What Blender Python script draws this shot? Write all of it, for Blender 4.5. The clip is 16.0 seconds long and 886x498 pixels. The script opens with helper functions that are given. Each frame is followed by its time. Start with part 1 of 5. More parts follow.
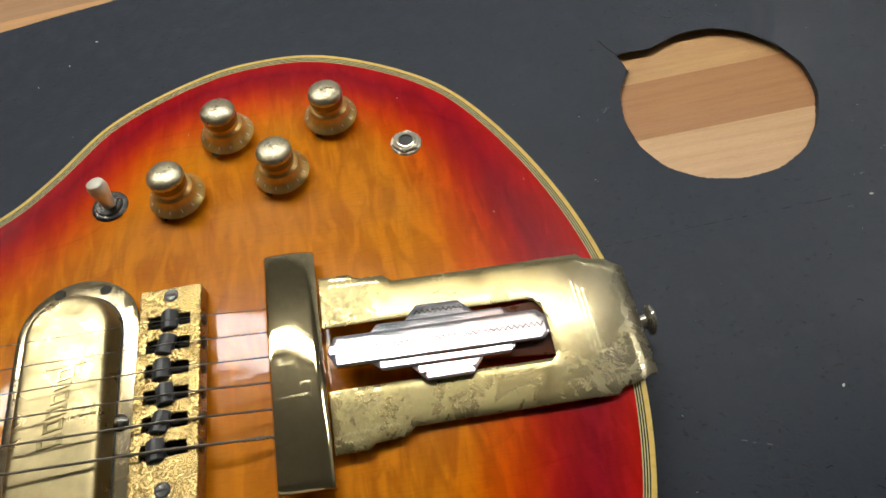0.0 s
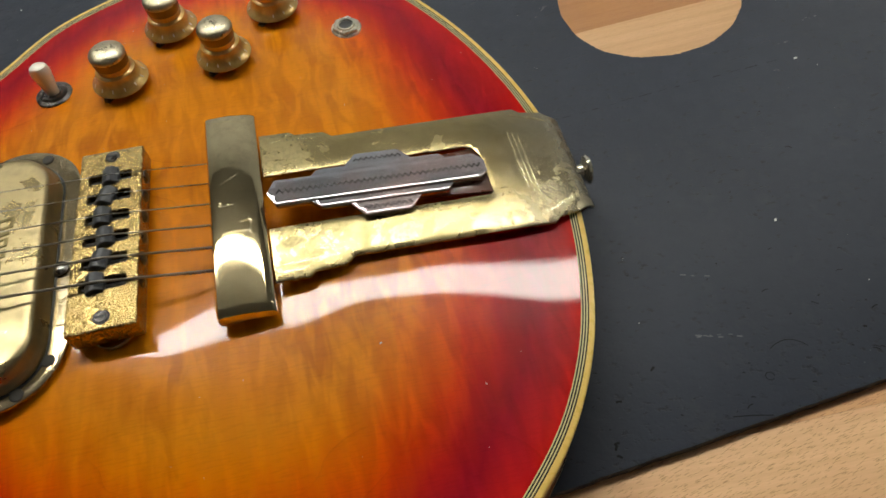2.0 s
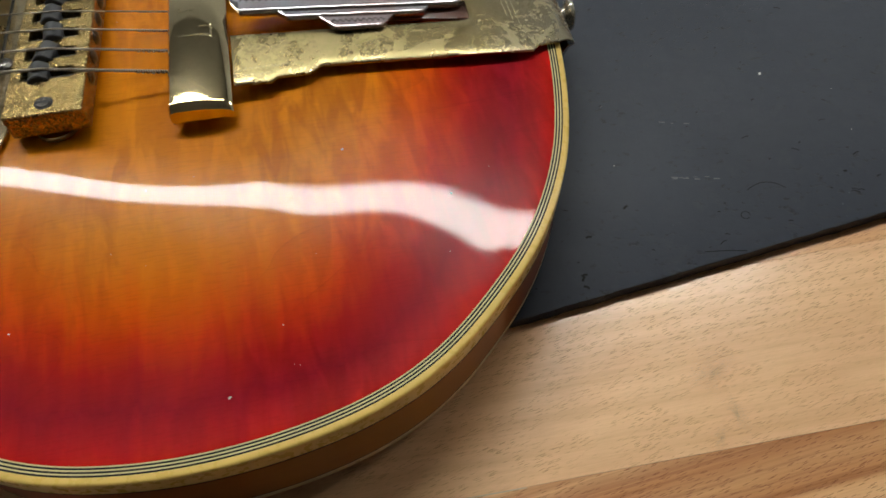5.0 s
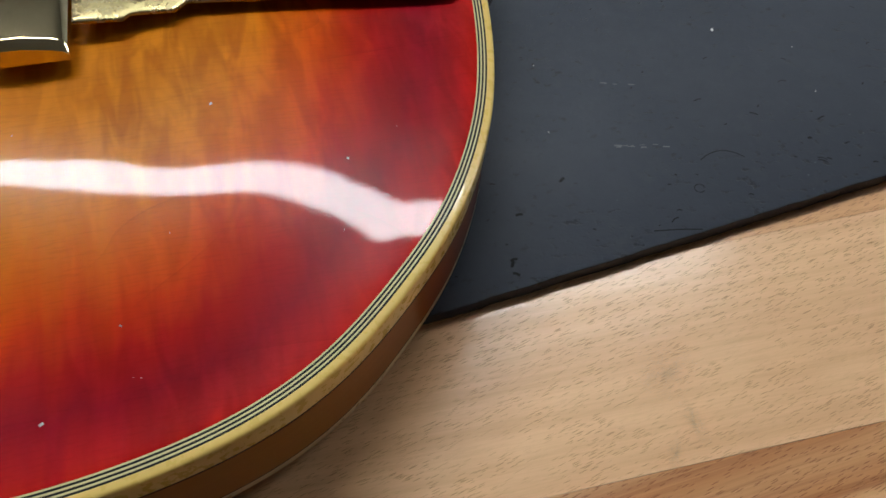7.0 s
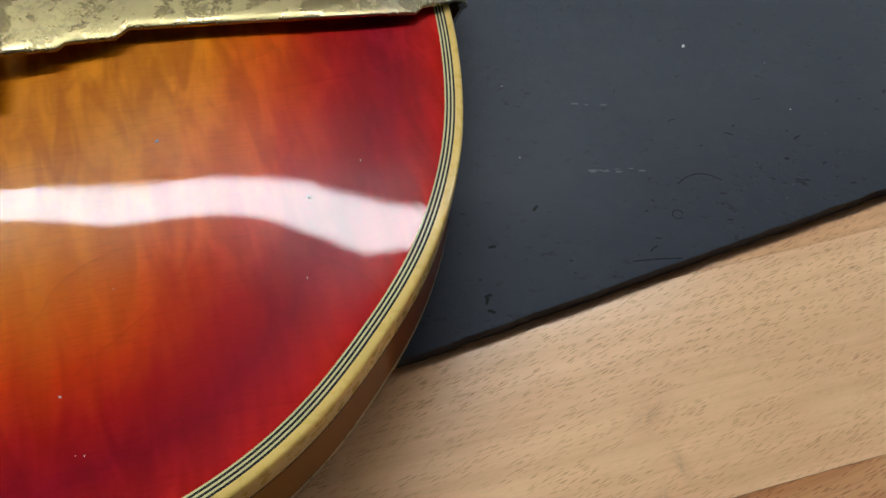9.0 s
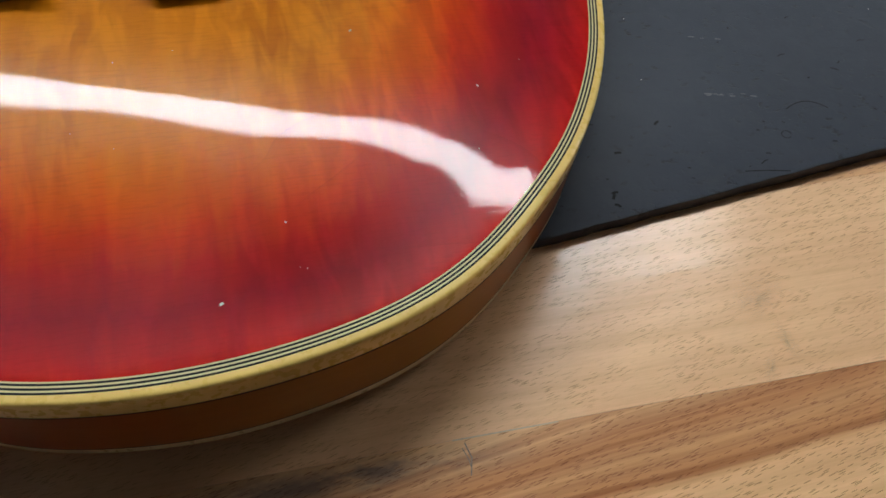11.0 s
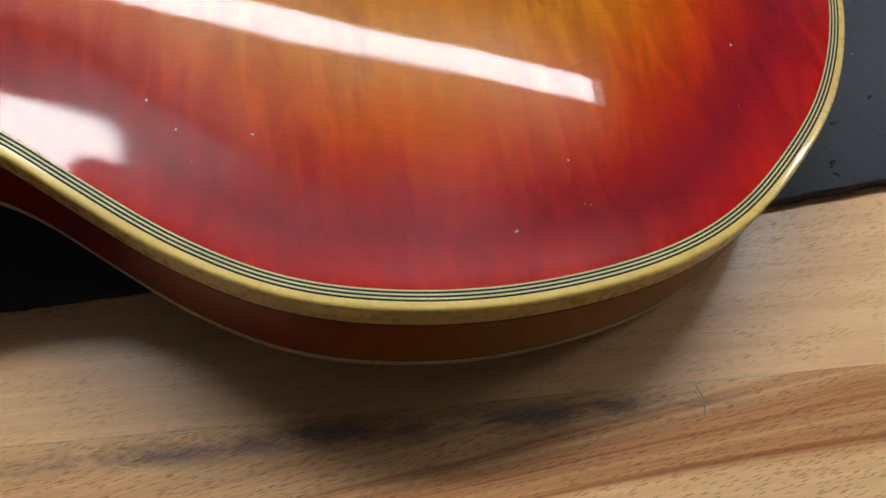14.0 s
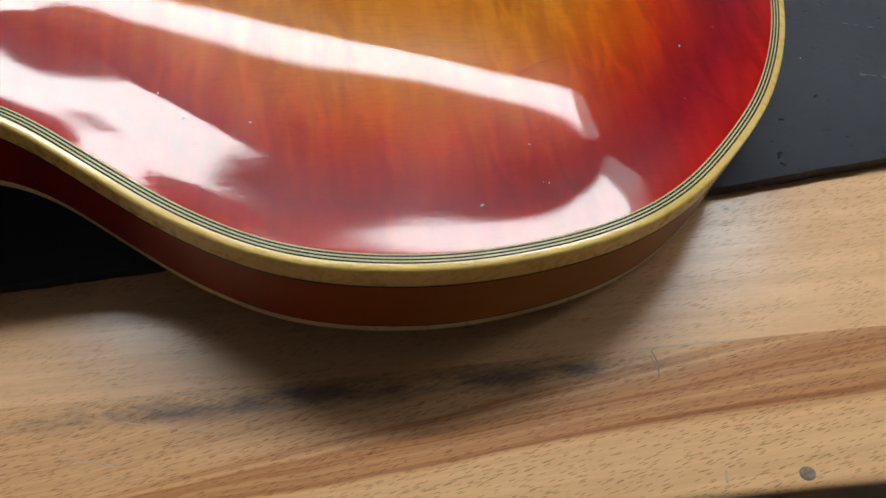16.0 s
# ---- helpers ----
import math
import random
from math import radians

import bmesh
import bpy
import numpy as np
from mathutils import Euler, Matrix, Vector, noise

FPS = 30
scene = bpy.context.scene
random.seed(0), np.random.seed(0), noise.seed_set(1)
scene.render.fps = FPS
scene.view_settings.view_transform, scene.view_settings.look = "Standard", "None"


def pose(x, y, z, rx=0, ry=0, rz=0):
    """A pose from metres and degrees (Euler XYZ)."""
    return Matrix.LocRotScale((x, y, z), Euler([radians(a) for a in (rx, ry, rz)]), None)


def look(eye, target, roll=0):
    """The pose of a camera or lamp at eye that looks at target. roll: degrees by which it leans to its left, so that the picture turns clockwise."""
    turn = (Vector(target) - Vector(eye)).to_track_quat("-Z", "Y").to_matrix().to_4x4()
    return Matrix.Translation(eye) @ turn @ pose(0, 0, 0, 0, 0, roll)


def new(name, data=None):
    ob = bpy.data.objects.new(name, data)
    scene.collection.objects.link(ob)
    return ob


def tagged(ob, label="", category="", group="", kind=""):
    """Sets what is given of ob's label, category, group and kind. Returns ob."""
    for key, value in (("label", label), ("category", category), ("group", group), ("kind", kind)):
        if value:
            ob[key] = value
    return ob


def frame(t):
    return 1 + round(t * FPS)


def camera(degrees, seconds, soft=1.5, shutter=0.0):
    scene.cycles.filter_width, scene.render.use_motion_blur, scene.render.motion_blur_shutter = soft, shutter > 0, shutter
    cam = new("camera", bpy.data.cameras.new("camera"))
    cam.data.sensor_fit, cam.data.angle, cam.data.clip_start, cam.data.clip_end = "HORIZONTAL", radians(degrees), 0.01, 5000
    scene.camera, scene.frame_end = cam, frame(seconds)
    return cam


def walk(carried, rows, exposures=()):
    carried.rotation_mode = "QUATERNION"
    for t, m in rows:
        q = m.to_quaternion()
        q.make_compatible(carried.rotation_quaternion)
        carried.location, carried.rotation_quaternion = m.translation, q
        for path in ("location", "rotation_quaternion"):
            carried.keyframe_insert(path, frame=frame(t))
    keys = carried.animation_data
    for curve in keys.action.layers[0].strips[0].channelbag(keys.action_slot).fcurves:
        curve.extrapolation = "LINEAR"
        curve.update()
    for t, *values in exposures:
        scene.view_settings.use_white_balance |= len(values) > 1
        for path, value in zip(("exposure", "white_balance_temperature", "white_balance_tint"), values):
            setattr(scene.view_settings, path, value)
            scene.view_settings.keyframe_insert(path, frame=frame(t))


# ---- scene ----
cam = camera(64.3, 16.0, soft=1.6)
PATH = [
    (0, (0.0576, 0.0306, 0.3033), (-0.2592, 0.9270, -1.2258), -18.00),
    (0.5, (0.0576, 0.0054, 0.2997), (-0.2727, 0.9423, -1.2006), -18.40),
    (1, (0.0657, -0.0081, 0.2844), (-0.2448, 0.9567, -1.2033), -18.10),
    (1.5, (0.0702, -0.0252, 0.2763), (-0.2151, 0.9549, -1.2060), -17.50),
    (2, (0.0711, -0.0369, 0.2655), (-0.1917, 0.9432, -1.2213), -16.80),
    (2.5, (0.0738, -0.0405, 0.2583), (-0.1692, 0.9468, -1.2267), -15.90),
    (3, (0.0747, -0.0486, 0.2475), (-0.1539, 0.9297, -1.2456), -15.00),
    (3.5, (0.0711, -0.0594, 0.2412), (-0.1557, 0.9135, -1.2564), -14.40),
    (4, (0.0747, -0.0630, 0.2358), (-0.1512, 0.9018, -1.2663), -13.70),
    (4.5, (0.0720, -0.0774, 0.2286), (-0.1467, 0.8775, -1.2816), -12.70),
    (4.7, (0.0720, -0.0801, 0.2268), (-0.1503, 0.8712, -1.2852), -12.60),
    (7, (0.0792, -0.0603, 0.1836), (0.0009, 0.8775, -1.3509), -5.90),
    (7.5, (0.0837, -0.0477, 0.1782), (0.0738, 0.8820, -1.3626), -3.10),
    (8, (0.0864, -0.0396, 0.1764), (0.1332, 0.8901, -1.3644), -0.90),
    (10.5, (0.0522, -0.0720, 0.1863), (-0.0135, 0.8568, -1.3545), -4.80),
    (11, (0.0450, -0.0846, 0.1872), (-0.0198, 0.8343, -1.3590), -3.30),
    (11.5, (0.0333, -0.0945, 0.1890), (-0.0351, 0.8289, -1.3545), -2.40),
    (12, (0.0216, -0.1062, 0.1854), (-0.0576, 0.8082, -1.3626), -1.70),
    (12.5, (0.0099, -0.1152, 0.1908), (-0.0774, 0.7938, -1.3599), -1.30),
    (13, (-0.0018, -0.1170, 0.1926), (-0.1008, 0.7893, -1.3599), -0.90),
    (13.5, (-0.0117, -0.1098, 0.1863), (-0.1008, 0.7578, -1.3878), -0.10),
    (14, (-0.0171, -0.1008, 0.1917), (-0.1287, 0.7560, -1.3878), -1.60),
    (14.5, (-0.0180, -0.0918, 0.1935), (-0.1476, 0.7839, -1.3743), -2.60),
    (15, (-0.0189, -0.0963, 0.1944), (-0.1611, 0.8046, -1.3572), -3.40),
    (15.5, (-0.0135, -0.1116, 0.1998), (-0.1647, 0.8064, -1.3410), -3.80),
    (16, (-0.0054, -0.1233, 0.2034), (-0.1431, 0.7920, -1.3401), -2.80),
]
# the camera opens up a little and cools towards the middle of the walk, then warms again
EXPOSURES = [(0, 0.14, 7400, 10), (2.5, 0.18, 7500, 10), (4.7, 0.18, 7300, 10), (7, 0.2, 6500, 10), (8.2, 0.2, 6450, 10), (11, 0.2, 6550, 10), (12.5, 0.22, 6700, 10), (16, 0.24, 6800, 10)]
walk(cam, [(t, look(eye, target, roll)) for t, eye, target, roll in PATH], EXPOSURES)

# ---------------------------------------------------------------- light
world = bpy.data.worlds.new("world")
scene.world = world
world.use_nodes = True
world.node_tree.nodes["Background"].inputs[0].default_value = (0.9, 0.95, 1.0, 1)
world.node_tree.nodes["Background"].inputs[1].default_value = 0.01
TUBE_POWER = 25.5          # emission of the fluorescent diffusers
# emission of the unseen fill lamp added behind the camera
FILL_POWER = 0.2

# ---------------------------------------------------------------- node helpers
MM = 0.001


class Nodes:
    """A small builder of node materials."""

    def __init__(self, name):
        self.mat = bpy.data.materials.new(name)
        self.mat.use_nodes = True
        self.tree = self.mat.node_tree
        self.bsdf = self.tree.nodes["Principled BSDF"]

    def node(self, kind, **values):
        n = self.tree.nodes.new(kind)
        for key, value in values.items():
            n.inputs[key.replace("_", " ")].default_value = value
        return n

    def link(self, a, b):
        self.tree.links.new(a, b)

    def put(self, **values):
        for key, value in values.items():
            key = key.replace("_", " ")
            if hasattr(value, "is_linked"):
                self.link(value, self.bsdf.inputs[key])
            else:
                self.bsdf.inputs[key].default_value = value
        return self

    def coords(self, scale=(1, 1, 1), rotation=(0, 0, 0), kind="Object", shift=None):
        tc = self.node("ShaderNodeTexCoord")
        mp = self.node("ShaderNodeMapping")
        mp.inputs["Scale"].default_value = scale
        mp.inputs["Rotation"].default_value = rotation
        self.link(tc.outputs[kind], mp.inputs["Vector"])
        if shift is not None:
            self.link(shift, mp.inputs["Location"])
        return mp.outputs[0]

    def noise(self, vec, scale, detail=3.0, rough=0.55, distortion=0.0):
        n = self.node("ShaderNodeTexNoise", Scale=scale, Detail=detail, Roughness=rough, Distortion=distortion)
        self.link(vec, n.inputs["Vector"])
        return n.outputs["Fac"]

    def voronoi(self, vec, scale, out="Distance"):
        n = self.node("ShaderNodeTexVoronoi", Scale=scale)
        self.link(vec, n.inputs["Vector"])
        return n.outputs[out]

    def ramp(self, fac, stops, ease="LINEAR"):
        n = self.node("ShaderNodeValToRGB")
        n.color_ramp.interpolation = ease
        e = n.color_ramp.elements
        while len(e) < len(stops):
            e.new(0.5)
        for el, (pos, col) in zip(e, stops):
            el.position = pos
            el.color = (*col, 1) if hasattr(col, "__len__") else (col, col, col, 1)
        self.link(fac, n.inputs[0])
        return n.outputs[0]

    def mix(self, fac, a, b, blend="MIX"):
        n = self.tree.nodes.new("ShaderNodeMix")
        n.data_type, n.blend_type = "RGBA", blend
        for sock, v in ((n.inputs[0], fac), (n.inputs[6], a), (n.inputs[7], b)):
            if hasattr(v, "is_linked"):
                self.link(v, sock)
            elif hasattr(v, "__len__"):
                sock.default_value = (*v, 1)
            else:
                sock.default_value = v
        return n.outputs[2]

    def math(self, op, a, b=0.0, clamp=False):
        n = self.tree.nodes.new("ShaderNodeMath")
        n.operation, n.use_clamp = op, clamp
        for sock, v in zip(n.inputs, (a, b)):
            if hasattr(v, "is_linked"):
                self.link(v, sock)
            else:
                sock.default_value = v
        return n.outputs[0]

    def bump(self, height, strength, distance=0.0002, under=None):
        n = self.node("ShaderNodeBump", Strength=strength, Distance=distance)
        self.link(height, n.inputs["Height"])
        if under is not None:
            self.link(under, n.inputs["Normal"])
        return n.outputs[0]

    def attribute(self, name):
        n = self.tree.nodes.new("ShaderNodeAttribute")
        n.attribute_name = name
        return n.outputs["Fac"]

    def random(self):
        return self.tree.nodes.new("ShaderNodeObjectInfo").outputs["Random"]


# ---------------------------------------------------------------- materials
def make_sunburst():
    """Cherry sunburst lacquer over figured maple: the colour follows the distance from the rim."""
    m = Nodes("cherry_sunburst_lacquer")
    flat = m.coords()
    d = m.attribute("burst")
    wobble = m.noise(flat, 16, 3)
    d = m.math("ADD", d, m.math("MULTIPLY", m.math("SUBTRACT", wobble, 0.5), 0.14))
    rag = m.noise(m.coords((130, 17, 1), (0, 0, 0.12)), 1.0, 3.0, 0.6, 0.5)
    d = m.math("ADD", d, m.math("MULTIPLY", m.math("SUBTRACT", rag, 0.5), 0.19))
    burst = m.ramp(d, [(0.0, (0.66, 0.020, 0.006)), (0.10, (0.54, 0.009, 0.011)), (0.24, (0.34, 0.005, 0.016)), (0.38, (0.49, 0.012, 0.009)),
                       (0.50, (0.66, 0.040, 0.003)), (0.64, (0.76, 0.110, 0.002)), (0.82, (0.77, 0.195, 0.004)), (1.0, (0.75, 0.240, 0.009))])
    # flame: soft bands across the grain, leaning and broken
    bend = m.noise(flat, 11, 2)
    off = m.node("ShaderNodeCombineXYZ")
    m.link(m.math("MULTIPLY", bend, 1.6), off.inputs[0])
    flame = m.noise(m.coords((150, 42, 1), (0, 0, 0.15), shift=off.outputs[0]), 1.0, 2.0, 0.5, 0.7)
    flame2 = m.noise(m.coords((300, 80, 1), (0, 0, 0.15), shift=off.outputs[0]), 1.0, 2.0, 0.55, 0.5)
    patch = m.ramp(m.noise(flat, 13, 2), [(0.36, 0.15), (0.62, 1.0)])
    f = m.math("MULTIPLY", m.ramp(flame, [(0.42, 0.0), (0.60, 1.0)]), patch)
    f2 = m.math("MULTIPLY", m.ramp(flame2, [(0.44, 0.0), (0.62, 1.0)]), patch)
    col = m.mix(m.math("MULTIPLY", f, 0.62), burst, m.mix(1.0, burst, (0.62, 0.46, 0.40), "MULTIPLY"))
    col = m.mix(m.math("MULTIPLY", f2, 0.22), col, m.mix(1.0, col, (0.70, 0.58, 0.5), "MULTIPLY"))
    light = m.ramp(flame, [(0.30, 1.0), (0.46, 0.0)])
    col = m.mix(m.math("MULTIPLY", light, 0.26), col, m.mix(1.0, col, (1.22, 1.30, 1.2), "MULTIPLY"))
    # fine rays and a few thin growth lines
    rays = m.noise(m.coords((160, 1500, 50)), 1.0, 2, 0.6)
    col = m.mix(m.math("MULTIPLY", m.ramp(rays, [(0.34, 1.0), (0.5, 0.0)]), 0.15), col, m.mix(1.0, col, (0.5, 0.4, 0.35), "MULTIPLY"))
    grow = m.math("FRACT", m.math("MULTIPLY", m.noise(m.coords((5, 17, 1)), 1.0, 1.2, 0.4, 0.4), 9.0))
    line = m.math("MULTIPLY", m.ramp(grow, [(0.0, 1.0), (0.035, 0.35), (0.16, 0.0)]), m.ramp(m.noise(flat, 19, 2), [(0.45, 0.0), (0.66, 1.0)]))
    col = m.mix(m.math("MULTIPLY", line, 0.48), col, m.mix(1.0, col, (0.62, 0.48, 0.40), "MULTIPLY"))
    # buffing haze in patches; specular dimmed at the rim, where its reflection drops out
    haze = m.noise(m.coords((20, 34, 1), (0, 0, -0.3)), 1.0, 5, 0.65, 0.6)
    edge = m.attribute("burst")
    peel = m.noise(flat, 380, 2)
    dents = m.noise(flat, 48, 3)
    sink = m.noise(m.coords((45, 1100, 1)), 1.0, 3, 0.6)
    normal = m.bump(sink, 0.10, 0.00005, m.bump(peel, 0.03, 0.00003, m.bump(dents, 0.03, 0.0003)))
    m.put(Base_Color=col, Roughness=0.26, Specular_IOR_Level=m.math("MULTIPLY", m.ramp(haze, [(0.30, 0.05), (0.75, 0.17)]), m.ramp(edge, [(0.045, 0.15), (0.11, 1.0)])), IOR=1.5, Normal=normal, Coat_Weight=0.63,
          Coat_Roughness=m.ramp(haze, [(0.35, 0.006), (0.6, 0.012), (0.8, 0.03)]), Coat_IOR=1.45, Coat_Normal=normal)
    return m.mat


def make_side_lacquer():
    """Walnut-brown lacquered sides that run to red towards waist and tail."""
    m = Nodes("amber_side_lacquer")
    tc = m.node("ShaderNodeTexCoord")
    sep = m.node("ShaderNodeSeparateXYZ")
    m.link(tc.outputs["Object"], sep.inputs[0])
    along = m.math("ADD", m.math("MULTIPLY", sep.outputs[0], 3.2), 0.5, True)
    along = m.math("ADD", along, m.math("MULTIPLY", m.math("SUBTRACT", m.noise(m.coords(), 18, 2), 0.5), 0.12))
    col = m.ramp(along, [(0.12, (0.24, 0.005, 0.005)), (0.28, (0.34, 0.018, 0.005)), (0.42, (0.38, 0.120, 0.008)), (0.62, (0.42, 0.165, 0.010)),
                         (0.78, (0.30, 0.055, 0.007)), (0.92, (0.14, 0.008, 0.006))])
    grain = m.noise(m.coords((60, 60, 400)), 1.0, 3, 0.6, 0.5)
    col = m.mix(m.math("MULTIPLY", grain, 0.4), col, m.mix(1.0, col, (0.5, 0.4, 0.35), "MULTIPLY"))
    m.put(Base_Color=col, Roughness=0.4, Specular_IOR_Level=0.1, Coat_Weight=0.6, Coat_Roughness=0.06)
    return m.mat


def make_plastic(name, colour, rough, scale=60, spread=0.25, coat=0.0, bump=0.05):
    m = Nodes(name)
    n = m.noise(m.coords(), scale, 4, 0.6)
    dark = tuple(c * (1 - spread) for c in colour)
    fine = m.noise(m.coords(), scale * 9, 2)
    m.put(Base_Color=m.mix(m.ramp(n, [(0.3, 0.0), (0.7, 1.0)]), dark, colour), Roughness=m.ramp(fine, [(0.2, rough * 0.8), (0.8, min(1.0, rough * 1.25))]),
          Coat_Weight=coat, Coat_Roughness=0.08, Normal=m.bump(fine, bump, 0.0001))
    return m.mat


def make_metal(name, bright, dull, rough, patch=70, pits=0.0, pit_scale=900, grime=(0.05, 0.04, 0.02), grime_amount=0.4, stretch=(1, 1, 1), film=0.0, relief=0.0009):
    """Old plating: bright metal that dulls in patches, with specks of grime and pits."""
    m = Nodes(name)
    v = m.coords(stretch)
    wear = m.ramp(m.noise(v, patch, 5, 0.62, 0.6), [(0.36, 0.0), (0.66, 1.0)])
    col = m.mix(wear, bright, dull)
    speck = m.ramp(m.noise(m.coords(), patch * 7, 5, 0.75), [(0.44, 0.0), (0.72, 1.0)])
    blot = m.ramp(m.noise(m.coords(), patch * 0.7, 3, 0.6), [(0.42, 0.0), (0.62, 1.0)])
    soil = m.math("MULTIPLY", m.math("MULTIPLY", speck, blot), grime_amount)
    col = m.mix(soil, col, grime)
    rg = m.math("ADD", m.math("MULTIPLY", wear, rough * 0.9), rough * 0.6)
    rg = m.math("ADD", rg, m.math("MULTIPLY", soil, 0.5), True)
    scratch = m.noise(m.coords((30, 900, 300)), 1.0, 2)
    normal = m.bump(scratch, 0.03, 0.0001)
    if pits:
        normal = m.bump(m.noise(m.coords(), pit_scale, 3, 0.7), pits, relief, normal)
    m.put(Base_Color=col, Metallic=m.math("SUBTRACT", 1.0 - film, m.math("MULTIPLY", soil, 0.8 * (1.0 - film))), Roughness=rg, Normal=normal)
    return m.mat


def make_tail_gold():
    """Gold plate of the tailpiece: verdigris blotches on the near arm, pitted scale by the crossbar, bare nickel towards the rim."""
    m = Nodes("worn_tailpiece_gold")
    v = m.coords()
    tc = m.node("ShaderNodeTexCoord")
    sep = m.node("ShaderNodeSeparateXYZ")
    m.link(tc.outputs["Object"], sep.inputs[0])
    x, y = sep.outputs[0], sep.outputs[1]
    wear = m.ramp(m.noise(v, 48, 5, 0.62, 0.6), [(0.36, 0.0), (0.66, 1.0)])
    col = m.mix(wear, (0.47, 0.36, 0.17), (0.34, 0.27, 0.135))
    ragged = m.math("MULTIPLY", m.math("SUBTRACT", m.noise(v, 85, 5, 0.65), 0.5), 0.05)
    bare = m.ramp(m.math("MULTIPLY", m.math("SUBTRACT", m.math("ADD", x, ragged), 0.078), 22.0), [(0.0, 0.0), (1.0, 1.0)])
    col = m.mix(m.math("MULTIPLY", bare, 0.5), col, (0.56, 0.52, 0.45))
    near = m.ramp(m.math("MULTIPLY", m.math("SUBTRACT", 0.012, y), 40.0), [(0.0, 0.35), (0.8, 1.0)])
    blot = m.math("MULTIPLY", m.ramp(m.noise(v, 150, 6, 0.78, 0.5), [(0.46, 0.0), (0.64, 1.0)]), m.ramp(m.noise(v, 27, 3), [(0.42, 0.0), (0.58, 1.0)]))
    green = m.math("MULTIPLY", m.math("MULTIPLY", blot, near), 0.42)
    scale_zone = m.ramp(m.math("MULTIPLY", x, 25.0), [(0.05, 1.0), (1.0, 0.12)])
    scale = m.math("MULTIPLY", m.math("MULTIPLY", m.ramp(m.noise(v, 420, 4, 0.7), [(0.48, 0.0), (0.60, 1.0)]), m.ramp(m.noise(v, 70, 3), [(0.42, 0.0), (0.56, 1.0)])), scale_zone)
    soil = m.math("MULTIPLY", scale, 0.5)
    col = m.mix(green, col, m.mix(m.noise(v, 150, 2), (0.20, 0.24, 0.07), (0.30, 0.24, 0.09)))
    col = m.mix(soil, col, (0.10, 0.085, 0.035))
    dirt = m.math("MAXIMUM", soil, green)
    rough = m.math("ADD", m.math("ADD", m.math("MULTIPLY", wear, 0.15), 0.15), m.math("MULTIPLY", dirt, 0.35), True)
    normal = m.bump(m.noise(m.coords((30, 900, 300)), 1.0, 2), 0.03, 0.0001, m.bump(scale, 0.12, -0.0002, m.bump(m.noise(v, 60, 3), 0.02, 0.0006)))
    m.put(Base_Color=col, Metallic=m.math("SUBTRACT", 0.92, m.math("MULTIPLY", dirt, 0.6)), Roughness=rough, Normal=normal)
    return m.mat


def make_cast_gold():
    """Rough cast gold with the bright, grainy skin of an orange peel and brown dirt in its pits."""
    m = Nodes("pitted_gold_casting")
    v = m.coords()
    skin = m.noise(v, 1700, 3, 0.6, 0.2)
    broad = m.noise(v, 110, 3, 0.6)
    col = m.ramp(m.math("ADD", skin, m.math("MULTIPLY", m.math("SUBTRACT", broad, 0.5), 0.25)), [(0.38, (0.10, 0.062, 0.020)), (0.49, (0.32, 0.22, 0.08)), (0.68, (0.66, 0.49, 0.22))])
    m.put(Base_Color=col, Metallic=0.94, Roughness=m.ramp(skin, [(0.36, 0.55), (0.52, 0.2)]), Normal=m.bump(skin, 0.5, 0.00035))
    return m.mat


